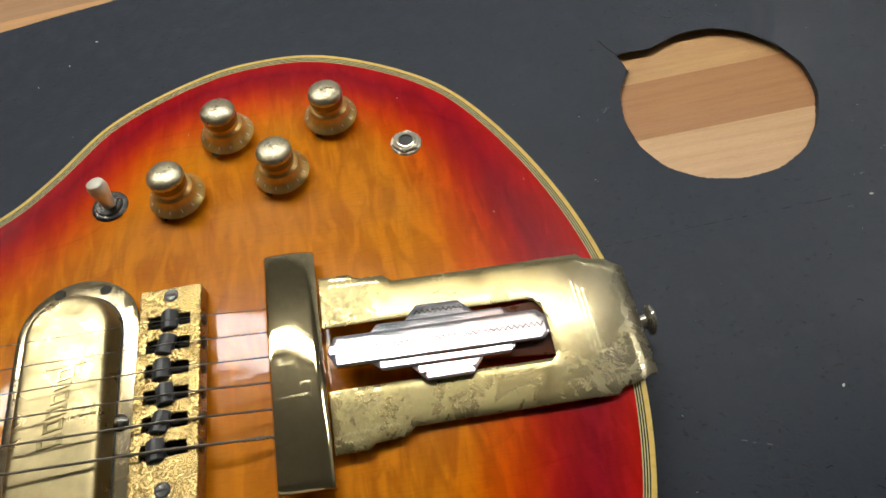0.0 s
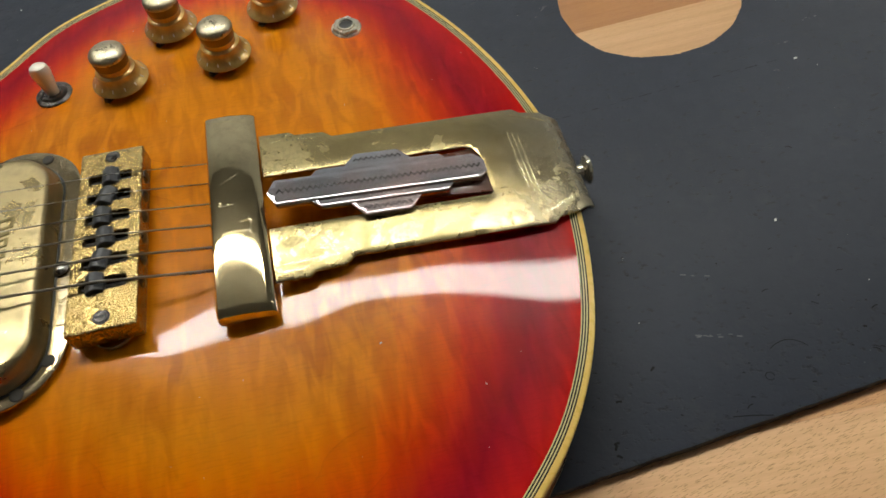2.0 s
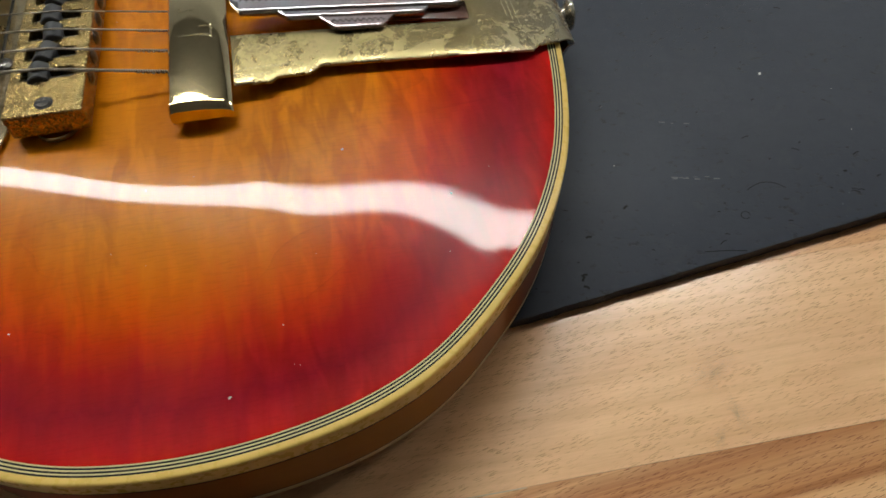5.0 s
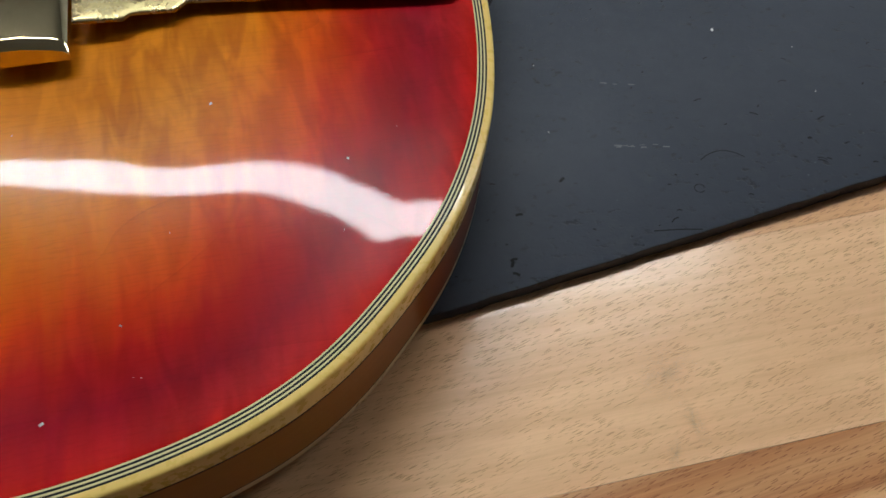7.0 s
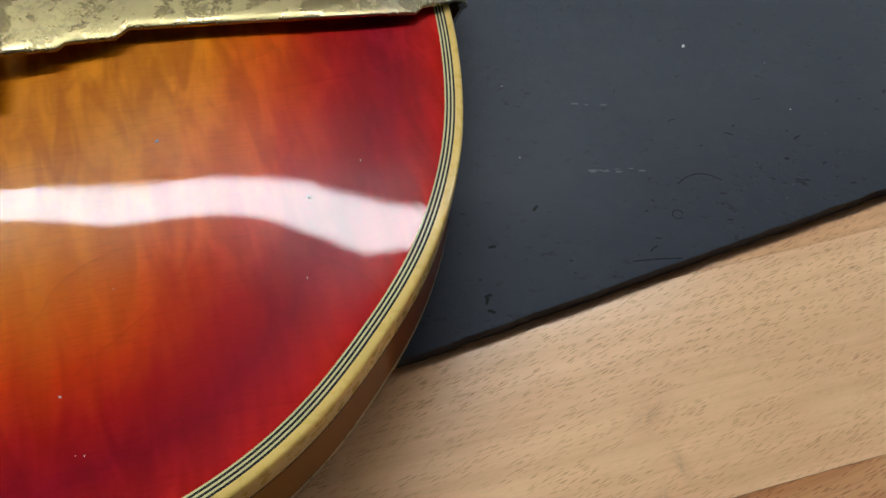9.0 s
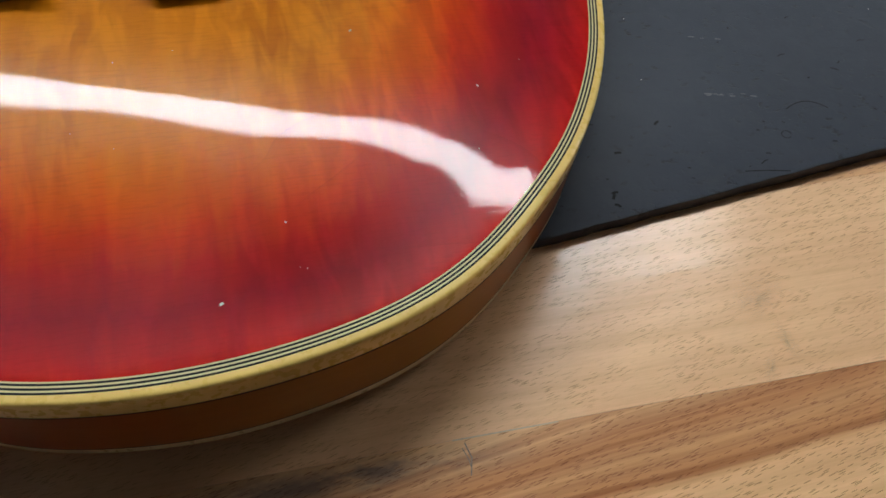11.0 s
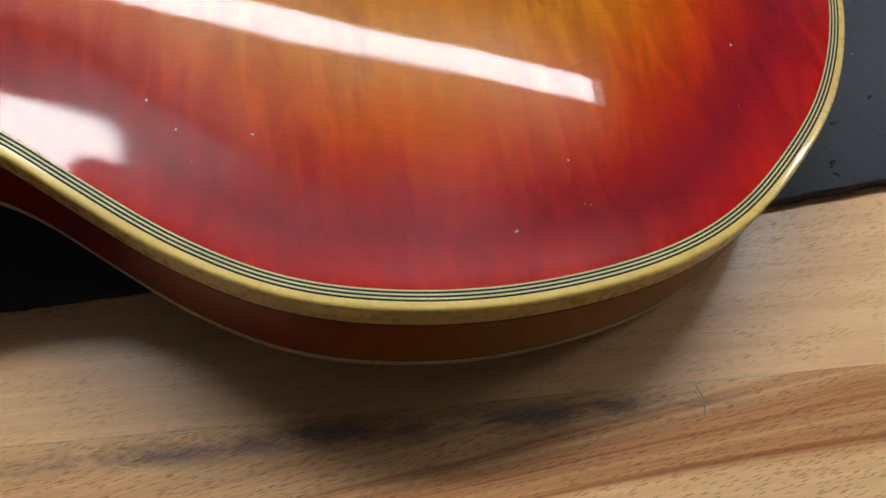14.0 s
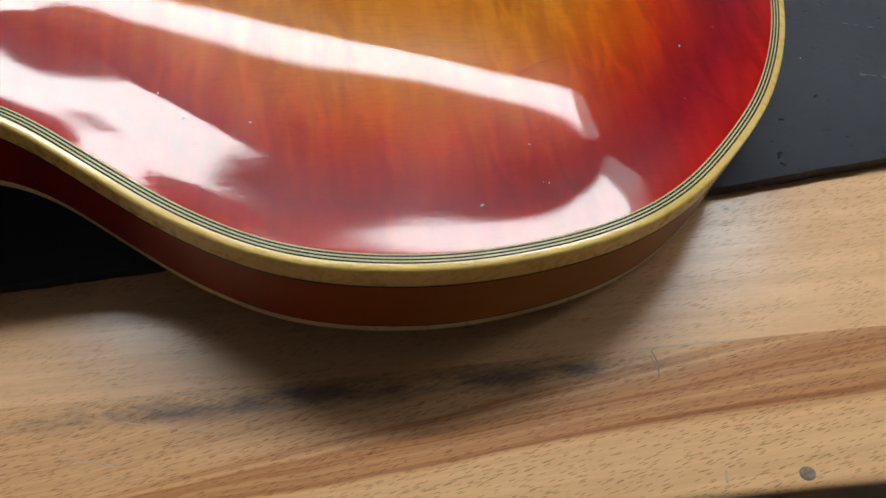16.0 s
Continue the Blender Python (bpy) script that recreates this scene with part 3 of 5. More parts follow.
def ceiling_light(x0, x1, y, z, width, glow, turn, skirt):
    lamp = thing("ceiling_light", "long white ceiling batten light, one of two lamps and an added fill", "light", pose(0, 0, 0, 0, 0, turn), group="ceiling lights")
    part("housing", box(x0 - 0.12, x1 + 0.12, y - width / 2, y + width / 2, z + 0.0365, 1.62, 0.006), WHITE_STEEL, lamp)
    part("skirt", box(x0 - 0.08, x1 + 0.08, y - width / 2 + 0.001, y + width / 2 - 0.001, z + 0.0125, z + 0.036, 0.004), skirt, lamp, "dimly glowing opal sides")
    part("diffuser", box(x0, x1, y - width / 2, y + width / 2, z, z + 0.012, 0.004), glow, lamp, "glowing opal diffuser")


room()
ceiling_light(-1.0, 0.908, 0.8767, 1.50, 0.1437, TUBE, 10.71, TUBE_SKIRT)
ceiling_light(1.9, 3.3, 0.8767, 1.50, 0.1437, TUBE, 10.71, DIM_SKIRT)
# added fill to lift the shade on the near side, no known fixture
ceiling_light(-1.0, 1.0, -1.25, 1.52, 0.14, TUBE_FILL, 0, DIM_SKIRT)

# ---------------------------------------------------------------- the guitar's frame and body shape
YAW = 14.1
UP = Vector((0.11517, 0, 1)).normalized()
AX = Vector((math.cos(radians(YAW)), math.sin(radians(YAW)), 0))
AX = (AX - UP * AX.dot(UP)).normalized()
AY = UP.cross(AX)
GUITAR = Matrix(((AX.x, AY.x, UP.x, -0.03204), (AX.y, AY.y, UP.y, 0.12573), (AX.z, AY.z, UP.z, 0.04864), (0, 0, 0, 1)))
THICK = 0.038
BACK = -THICK


def back_z(x):
    """Height of the back, which rises a little towards the tail."""
    return -0.038 + 0.0067 * min(max((x + 0.02) / 0.137, 0), 1)


# the body's outline in millimetres: lower bout, tail, far bout, waist and shoulders
OUTLINE = ((-139, -106), (-118, -122.5), (-94, -141), (-68, -154.5), (-38, -160.5), (-8, -160.5), (23, -155), (47, -144.5), (68, -127.5), (86, -108),
        (101, -82), (110, -55), (115.5, -26), (117, 0), (115.5, 28), (106.5, 64), (91, 101), (69, 136), (42, 158), (8, 174.5), (-22, 178), (-55, 173),
        (-99, 152), (-126, 123), (-150, 103), (-185, 95), (-240, 112), (-290, 112), (-318, 75), (-322, 0), (-318, -75), (-290, -112), (-240, -114),
        (-190, -97), (-160, -97))


def body_outline(n=480):
    P = np.array(OUTLINE, float) * MM
    pts = []
    for i in range(len(P)):
        a, b, c, d = P[i - 1], P[i], P[(i + 1) % len(P)], P[(i + 2) % len(P)]
        for s in np.arange(20) / 20:
            pts.append(0.5 * (2 * b + (c - a) * s + (2 * a - 5 * b + 4 * c - d) * s * s + (3 * b - a - 3 * c + d) * s ** 3))
    Q = np.array(pts + pts[:1])
    l = np.r_[0, np.cumsum(np.hypot(*np.diff(Q, axis=0).T))]
    t = np.linspace(0, l[-1], n, endpoint=False)
    Q = np.column_stack([np.interp(t, l, Q[:, k]) for k in (0, 1)])
    for _ in range(12):
        Q = 0.25 * np.roll(Q, 1, 0) + 0.5 * Q + 0.25 * np.roll(Q, -1, 0)
    return Q


RIM = body_outline()
_t = np.roll(RIM, -1, 0) - np.roll(RIM, 1, 0)
INWARD = np.column_stack([-_t[:, 1], _t[:, 0]]) / np.hypot(*_t.T)[:, None]


def rim_distance(q):
    """Distance of points from the rim, in the plane of the top."""
    A, D = RIM, np.roll(RIM, -1, 0) - RIM
    L2, out = (D ** 2).sum(1), np.empty(len(q))
    for i in range(0, len(q), 3000):
        r = q[i:i + 3000, None, :] - A[None]
        s = np.clip((r * D).sum(2) / L2, 0, 1)
        out[i:i + 3000] = np.sqrt(((r - s[..., None] * D) ** 2).sum(2).min(1))
    return out


# the carve of the top, by distance from the rim: a shallow dish inside the rim and then the arch; at the tail it rises straight
CARVE_D = np.array([-8, 0, 8, 16, 24, 32, 42, 54, 62, 70, 78, 86, 94, 104, 130, 200]) * MM
CARVE_SIDE = np.array([0.23, 0, -0.3, -0.03, 0.99, 2.17, 3.88, 5.87, 6.87, 7.72, 8.42, 9.13, 9.26, 8.91, 8.43, 7.89]) * MM
CARVE_TAIL = np.array([-0.38, 0, 0.54, 0.98, 1.56, 2.37, 3.29, 4.19, 4.67, 5.15, 5.64, 6.14, 6.6, 7.15, 8.43, 8.45]) * MM
# slight unevenness of the hand-carved arch on its near side: heights of broad swells, 40 by 30 mm apart
SWELL = np.array([0.49, -0.26, -0.57, 0.17, 0.39, -0.41, 0.16, 0.13, -0.09, -0.31, -0.46, 0.42, 0.19, -0.37, 0.21]) * MM
SWELL_AT = np.array([(x, y) for x in (-110, -70, -30, 10, 50) for y in (-45, -75, -105)]) * MM
# smaller swells of the carving tool's passes: x, then heights every 24 mm from y = -22 towards the near rim
RIPPLES = (
    (-132, [0.61, 1.49, 0.98, -0.23]),
    (-105, [0.69, 0.14, 0.84, 0.04, 0.21]),
    (-78, [0.21, 1.02, 0.69, 0.21, 0.21, -0.01]),
    (-51, [-0.25, 0.2, 0.76, -0.01, -0.08, 0.05]),
    (-24, [0.14, 0.21, -0.08, 0.06, -1.11, 0.16]),
    (3, [0.3, 0.12, 0.51, -0.01, 0.33, -0.07]),
    (30, [-0.74, 0.47, -0, 0.57, -0.46, 0.1]),
    (57, [0.4, 0.23, 0.44, -0.12, 0.37]),
    (84, [-0.16, -0.05, 0.01, -0.1]),
)
RIPPLE = np.array([h for _, hs in RIPPLES for h in hs]) * MM
RIPPLE_AT = np.array([(x, -22 - 24 * k) for x, hs in RIPPLES for k in range(len(hs))]) * MM
SOFTEN = np.linspace(-0.016, 0.016, 25)


LEAN_Y = np.array([-70, -50, -32, -10, 16, 35, 50, 62]) * MM
LEAN_DROP = np.array([2.65, 2.12, 1.81, 1.65, 2.56, 3.26, 3.86, 4.66]) / 8.44


def carve(d, x, y):
    w = (1 - np.abs(SOFTEN) / 0.0165)
    w = w / w.sum()
    side = sum(k * np.interp(d + o, CARVE_D, CARVE_SIDE) for o, k in zip(SOFTEN, w))
    tail = sum(k * np.interp(d + o, CARVE_D, CARVE_TAIL) for o, k in zip(SOFTEN, w))
    t = np.clip((x - 0.02) / 0.07, 0, 1)
    t = t * t * (3 - 2 * t)
    # the crown of the arch lies towards the near side, and the far side is flatter
    drop = sum(k * np.interp(y + o, LEAN_Y, LEAN_DROP) for o, k in zip(SOFTEN, w))
    swell = sum(h * np.exp(-((x - sx) ** 2 + (y - sy) ** 2) / 0.001568) for h, (sx, sy) in zip(SWELL, SWELL_AT))
    waist = 0.0009 * np.clip((-0.072 - x) / 0.032, 0, 1) * np.clip(-y / 0.05, 0, 1) * np.clip(d / 0.035, 0, 1)
    near = np.clip(d / 0.013, 0, 1)
    ripple = sum(h * np.exp(-((x - sx) ** 2 + (y - sy) ** 2) / 0.0006845) for h, (sx, sy) in zip(RIPPLE, RIPPLE_AT)) * near * near * (3 - 2 * near)
    return ((1 - t) * side + t * tail) * (1 - drop) + swell * np.clip(d / 0.03, 0, 1) ** 2 + ripple + waist


def top_z(x, y):
    return float(carve(rim_distance(np.array([[x, y]])), np.array([x]), np.array([y]))[0])


def sweep(profile):
    """A band round the whole body: the profile is (depth inwards, height) from the rim; height None follows the top."""
    bm = bmesh.new()
    rings = []
    for d, z in profile:
        ring = RIM + INWARD * d
        lift = carve(np.full(len(ring), d), ring[:, 0], ring[:, 1])
        rings.append([bm.verts.new((x, y, (h if z is None else back_z(x) + z - BACK if z < -0.02 else z))) for (x, y), h in zip(ring, lift)])
    n = len(RIM)
    for a, b in zip(rings, rings[1:]):
        for i in range(n):
            bm.faces.new((a[i], a[(i + 1) % n], b[(i + 1) % n], b[i]))
    return bm


def carved_top(guitar):
    start, C, rings = 5.2 * MM, np.array([-0.07, 0.0]), 96
    edge = RIM + INWARD * start
    n = len(edge)
    s = 1 - (np.arange(rings) / rings) ** 1.15
    pts = np.vstack([C + (edge - C) * k for k in s] + [C[None]])
    d = rim_distance(pts)
    z = carve(d, pts[:, 0], pts[:, 1])
    faces = [(r * n + i, r * n + (i + 1) % n, (r + 1) * n + (i + 1) % n, (r + 1) * n + i) for r in range(rings - 1) for i in range(n)]
    faces += [((rings - 1) * n + i, (rings - 1) * n + (i + 1) % n, rings * n) for i in range(n)]
    me = bpy.data.meshes.new("top")
    me.from_pydata(np.column_stack([pts, z]).tolist(), [], faces)
    # how far the burst has run from red at the rim to amber: wider round the tail and the near bout
    wide = 0.058 + 0.030 * np.clip((pts[:, 0] - 0.0) / 0.1, 0, 1) * np.exp(-(pts[:, 1] / 0.13) ** 2) - 0.012 * np.clip(pts[:, 1] / 0.1, 0, 1) + 0.008 * np.clip(-pts[:, 1] / 0.1, 0, 1)
    me.attributes.new("burst", "FLOAT", "POINT").data.foreach_set("value", np.clip(d / wide / 1.15, 0, 1).astype(np.float32))
    me.materials.append(SUNBURST)
    me.shade_smooth()
    ob = new("carved_top", me)
    ob.parent = guitar
    tagged(ob, "glossy cherry sunburst flamed maple top")


def guitar_body(guitar):
    carved_top(guitar)
    part("binding", sweep([(2.3 * MM, None), (1.0 * MM, 0), (0.45 * MM, -0.12 * MM), (0.12 * MM, -0.45 * MM), (0, -1.0 * MM), (0, -8.2 * MM)]), CREAM, guitar, "aged cream top binding")
    for i in range(3):
        a = 2.3 + i * 0.98
        part("purfling_line", sweep([(a * MM, None), ((a + 0.52) * MM, None)]), BLACK_LINE, guitar, "black purfling line")
        part("purfling_line", sweep([((a + 0.52) * MM, None), ((a + 0.98) * MM, None)]), CREAM_LINE, guitar, "cream purfling line")
    part("side_purfling", sweep([(0, -8.2 * MM), (0, -9.0 * MM)]), BLACK_LINE, guitar, "black line under the binding")
    part("sides", sweep([(0, -9.0 * MM), (0, -THICK + 4.7 * MM)]), SIDE, guitar, "amber brown lacquered sides")
    part("side_purfling", sweep([(0, -THICK + 4.7 * MM), (0, -THICK + 4.1 * MM)]), BLACK_LINE, guitar, "black line over the back binding")
    part("back_binding", sweep([(0, -THICK + 4.1 * MM), (0, -THICK + 1.0 * MM), (0.3 * MM, -THICK + 0.3 * MM), (1.0 * MM, -THICK), (2.4 * MM, -THICK)]), PALE_CREAM, guitar, "pale cream back binding")
    bm = bmesh.new()
    bm.faces.new([bm.verts.new((x, y, back_z(x))) for x, y in RIM + INWARD * 2.4 * MM])
    part("back", bm, BROWN, guitar, "brown lacquered back")


# ---------------------------------------------------------------- guitar hardware
def tail_z(x):
    """Height of the tailpiece's plate along its length."""
    z = 0.0141 - 0.087 * x - 0.62 * max(0.0, x - 0.08) ** 2
    return z if x < 0.113 else z - 45 * (x - 0.113) ** 2


def bend(bm, f):
    for v in bm.verts:
        v.co.z += f(v.co.x)
    return bm


def densify(loop, step):
    out = []
    for (x0, y0), (x1, y1) in zip(loop, loop[1:] + loop[:1]):
        k = max(1, int(math.hypot(x1 - x0, y1 - y0) / step))
        out += [(x0 + (x1 - x0) * i / k, y0 + (y1 - y0) * i / k) for i in range(k)]
    return out


def zigzag(x0, y0, x1, y1, amp, pitch):
    n = max(2, int(math.hypot(x1 - x0, y1 - y0) / pitch * 2))
    L = math.hypot(x1 - x0, y1 - y0)
    px, py = -(y1 - y0) / L * amp, (x1 - x0) / L * amp
    return [(x0 + (x1 - x0) * i / n + (px if i % 2 else -px), y0 + (y1 - y0) * i / n + (py if i % 2 else -py)) for i in range(n + 1)]


def tailpiece(guitar):
    half = [(-4, 36), (8.5, 36), (10.5, 34), (22, 33.5), (25.5, 30.3), (103, 31), (105.5, 28.5), (114, 27), (117.5, 25), (121.5, 24)]
    # the slot is open towards the crossbar
    loop = [(x * MM, -y * MM) for x, y in half] + [(x * MM, y * MM) for x, y in reversed(half)]
    loop += [(-4 * MM, 13 * MM), (60 * MM, 13.2 * MM), (77 * MM, 13 * MM), (80 * MM, 11.8 * MM), (82.3 * MM, 8 * MM), (83 * MM, 4 * MM), (83 * MM, -12 * MM), (81.5 * MM, -13 * MM), (-4 * MM, -12.6 * MM)]
    body = pillow(slab(loop, -1.05 * MM, 0, 0.25 * MM, seg=2), loop, 0, 2.2 * MM, 2.6 * MM, 0.22 * MM, 0.012 * MM, lambda x, y: -y * y / 1.06)
    for k in range(13, 21):
        bmesh.ops.bisect_plane(body, geom=body.verts[:] + body.edges[:] + body.faces[:], plane_co=((114.0 + (k - 13) * 0.9) * MM, 0, 0), plane_no=(1, 0, 0))
    bend(body, tail_z)
    body.transform(Matrix.Translation((0, -0.9 * MM, 0)))
    tp = part("tailpiece", body, GOLD_TAIL, guitar, "worn gold trapeze tailpiece with engraved stepped edges", 50)
    # the flange that runs down over the rim to the strap button
    fl = bmesh.new()
    prof = [(121.0, -2.2), (122.2, -3.5), (122.9, -5.0), (123.0, -7.5), (121.0, -26)]
    rows = [[fl.verts.new((x * MM, y * w * MM, z * MM)) for y in (-1, 1)] for (x, z), w in zip(prof, (23.5, 23.3, 23, 20, 13))]
    back = [[fl.verts.new(((x - 1.6) * MM, y * w * MM, (z - 0.8) * MM)) for y in (-1, 1)] for (x, z), w in zip(prof, (23.5, 23.3, 23, 20, 13))]
    for a, b in zip(rows, rows[1:]):
        fl.faces.new((a[0], a[1], b[1], b[0]))
    for a, b in zip(back, back[1:]):
        fl.faces.new((a[0], b[0], b[1], a[1]))
    for k in (0, 1):
        for i in range(len(rows) - 1):
            fl.faces.new((rows[i][k], rows[i + 1][k], back[i + 1][k], back[i][k]))
    part("flange", fl, NICKEL, tp, "bare worn metal flange over the rim")
    # crossbar: a long box with a rolled top and chamfered ends
    cb = bmesh.new()
    sec = [(-24.7, 10.2), (-25.0, 15.2), (-24.2, 16.3), (-22.5, 16.7), (-15, 16.5), (-8, 15.2), (-5.8, 14.4), (-4.8, 13.4), (-4.9, 10.2)]
    ys = [(-48.2, 3.4), (-47.9, 1.5), (-45.6, 0.25), (-44.8, 0.05), (0, 0), (46.4, 0.05), (47.0, 0.25), (48.4, 1.5), (48.6, 3.2)]
    rows = [[cb.verts.new((x * MM, y * MM, (max(z - drop, 10.2) if z > 11 else z) * MM)) for x, z in sec] for y, drop in ys]
    for a, b in zip(rows, rows[1:]):
        for i in range(len(sec)):
            j = (i + 1) % len(sec)
            cb.faces.new((a[i], a[j], b[j], b[i]))
    cb.faces.new(rows[0][::-1])
    cb.faces.new(rows[-1])
    part("crossbar", cb, GOLD_BAR, tp, "polished gold crossbar", 30)
    # tiered insert lever
    def iz(x):
        return 0.0163 - 0.115 * x

    mid = [(-2.5, 0), (0.5, 6.2), (79.5, 6.6), (83, 3.0), (83, -3.5), (80, -6.4), (0.5, -6.2)]
    two = [(13, 5), (17, 9.7), (66, 9.9), (68.5, 7), (68.5, -7), (66, -9.9), (17, -9.7), (13, -6)]
    three = [(27, 9), (33, 16.2), (50, 16.2), (55.5, 9.6), (55.5, -9.6), (50, -16.2), (33, -16.2), (27, -9)]
    for loop, z0, z1, nm in ((three, -1.4, 0.3, "insert_tier"), (two, -1.3, 0.9, "insert_tier"), (mid, -1.2, 1.6, "insert_bar")):
        loop = [(x * MM, y * MM) for x, y in loop]
        part(nm, bend(pillow(slab(loop, z0 * MM, z1 * MM, 0.05 * MM, seg=1), loop, z1 * MM, 2.5 * MM, 1.4 * MM, 0.03 * MM, 0.015 * MM, lambda x, y: -0.06 * y - y * y / 2), iz), SILVER, tp, "tarnished silver stepped insert", 50)

    # dark sheet that stands in for the shaded gap between insert and slot
    part("lever_base", bend(slab([(x * MM, y * MM) for x, y in ((40, -8), (84.5, -12.4), (84.5, 12.0), (40, 8))], -2.4 * MM, -1.3 * MM, 0.2 * MM), tail_z), BROWN, tp, "dark brown sheet added for the shaded gap at the slot's end")

    def engrave(points, width, f, lift, material, label):
        part("engraving", ribbon([(x, y, f(x) + lift - (y * y / 1.06 if f is tail_z else y * y / 2 + 0.06 * y if f is iz else 0)) for x, y in points], width), material, tp, label, None)

    engrave(zigzag(1 * MM, 0, 81 * MM, 0, 0.95 * MM, 2.3 * MM), 0.66 * MM, iz, 1.69 * MM, ENGRAVE, "dark zigzag engraving")
    for s in (-1, 1):
        engrave(zigzag(32 * MM, s * 12.8 * MM, 51 * MM, s * 12.8 * MM, 0.85 * MM, 2.1 * MM), 0.5 * MM, iz, 0.40 * MM, ENGRAVE, "dark zigzag engraving")
        for x0, y0, x1, y1 in ((0, 33.2, 9, 33.0), (0, 30.2, 20, 29.6), (101, 26.5, 116, 20.0)):
            engrave(zigzag(x0 * MM, s * y0 * MM, x1 * MM, s * y1 * MM, 0.55 * MM, 1.25 * MM), 0.26 * MM, tail_z, 0.10 * MM, ENGRAVE_LIGHT, "bright zigzag engraving")
    for k in range(3):
        engrave([((97.0 + 1.9 * k) * MM, (17 - 1.5 * k) * MM), ((97.0 + 1.9 * k) * MM, 0), ((97.4 + 1.9 * k) * MM, (-14 - 2 * k) * MM)], 0.26 * MM, tail_z, 0.10 * MM, ENGRAVE_LIGHT, "bright engraved line")
    # worn engraving on the crossbar
    def bar_z(x):
        return float(np.interp(x * 1000, (-22.5, -15, -8, -5.8), (16.72, 16.55, 15.25, 14.45))) * MM
    for x0, y0, x1, y1 in ((-21, -13.7, -10.6, -13.2), (-10.0, -8.3, -10.3, -14.6), (-13.8, -9.0, -10.0, -8.4), (-20.8, -0.6, -15.5, -0.2), (-20.6, -0.8, -20.6, 1.8), (-20.1, 10.5, -13.5, 14.2)):
        engrave(zigzag(x0 * MM, y0 * MM, x1 * MM, y1 * MM, 0.45 * MM, 1.1 * MM), 0.26 * MM, bar_z, 0.06 * MM, ENGRAVE_LIGHT, "bright zigzag engraving")


def bridge(guitar):
    xs = [-75, -71.2, -54.6, -50.5]
    pitch, slot = 10.4, 5.5
    ys = [-45.6]
    for i in range(6):
        c = -26 + i * pitch
        ys += [c - slot / 2, c + slot / 2]
    ys.append(41.4)
    top, low, base = 17.2, 9.8, 8.8
    bm = bmesh.new()
    deep = lambda i, j: i == 1 and j % 2 == 1
    z = lambda x, h: (h - 0.02 * (x + 62)) * MM
    def quad(*p):
        bm.faces.new([bm.verts.new(q) for q in p])
    for i in range(3):
        for j in range(len(ys) - 1):
            h = low if deep(i, j) else top
            x0, x1, y0, y1 = xs[i], xs[i + 1], ys[j], ys[j + 1]
            quad(*[(x * MM, y * MM, z(x, h)) for x, y in ((x0, y0), (x1, y0), (x1, y1), (x0, y1))])
            if deep(i, j):
                for a, b in (((x0, y0), (x1, y0)), ((x1, y0), (x1, y1)), ((x1, y1), (x0, y1)), ((x0, y1), (x0, y0))):
                    quad((a[0] * MM, a[1] * MM, z(a[0], low)), (b[0] * MM, b[1] * MM, z(b[0], low)), (b[0] * MM, b[1] * MM, z(b[0], top)), (a[0] * MM, a[1] * MM, z(a[0], top)))
    for a, b in (((xs[0], ys[0]), (xs[3], ys[0])), ((xs[3], ys[-1]), (xs[0], ys[-1]))):
        px = [xs[0], xs[1], xs[2], xs[3]] if a[0] < b[0] else [xs[3], xs[2], xs[1], xs[0]]
        for u, v in zip(px, px[1:]):
            quad((u * MM, a[1] * MM, base * MM), (v * MM, a[1] * MM, base * MM), (v * MM, a[1] * MM, z(v, top)), (u * MM, a[1] * MM, z(u, top)))
    for x in (xs[0], xs[3]):
        for u, v in zip(ys, ys[1:]):
            quad((x * MM, u * MM, base * MM), (x * MM, v * MM, base * MM), (x * MM, v * MM, z(x, top)), (x * MM, u * MM, z(x, top)))
    quad(*[(x * MM, y * MM, base * MM) for x, y in ((xs[0], ys[0]), (xs[3], ys[0]), (xs[3], ys[-1]), (xs[0], ys[-1]))])
    bmesh.ops.remove_doubles(bm, verts=bm.verts, dist=1e-6)
    bmesh.ops.recalc_face_normals(bm, faces=bm.faces)
    sharp = [e for e in bm.edges if len(e.link_faces) == 2 and e.calc_face_angle(0) > 0.9 and all(v.co.z > (base + 0.5) * MM or abs(e.verts[0].co.z - e.verts[1].co.z) > MM for v in e.verts) and min(v.co.z for v in e.verts) > 0]
    bmesh.ops.bevel(bm, geom=[e for e in sharp if any(abs(v.co.x * 1000 - x) < 0.1 for v in e.verts for x in (xs[0], xs[3])) or any(abs(v.co.y * 1000 + 2.1) > 43.0 for v in e.verts)], offset=0.7 * MM, segments=3, profile=0.5, affect="EDGES")
    br = part("bridge", bm, GOLD_PITTED, guitar, "pitted gold rectangular bridge", 30, 0.9)
    br.matrix_basis = pose(0, 0, 0, -3.4, 0, 0)
    stagger = (-1.6, -0.4, 0.8, -0.9, 0.2, 1.3)
    turned = (9, -7, 12, 5, -10, 7)
    for i in range(6):
        c, dx = -26 + i * pitch, stagger[i]
        s = bmesh.new()
        pr = [(-3.3, 16.6), (-3.2, 18.0), (-1.0, 19.7), (0.9, 19.7), (3.2, 17.9), (3.4, 16.6)]
        a = [s.verts.new(((-64 + dx + x - 0.4) * MM, (c - 4.1) * MM, zz * MM)) for x, zz in pr]
        b = [s.verts.new(((-64 + dx + x + 0.4) * MM, (c + 4.1) * MM, zz * MM)) for x, zz in pr]
        s.faces.new(a)
        s.faces.new(b[::-1])
        for k in range(len(pr)):
            s.faces.new((a[k], b[k], b[(k + 1) % 6], a[(k + 1) % 6]))
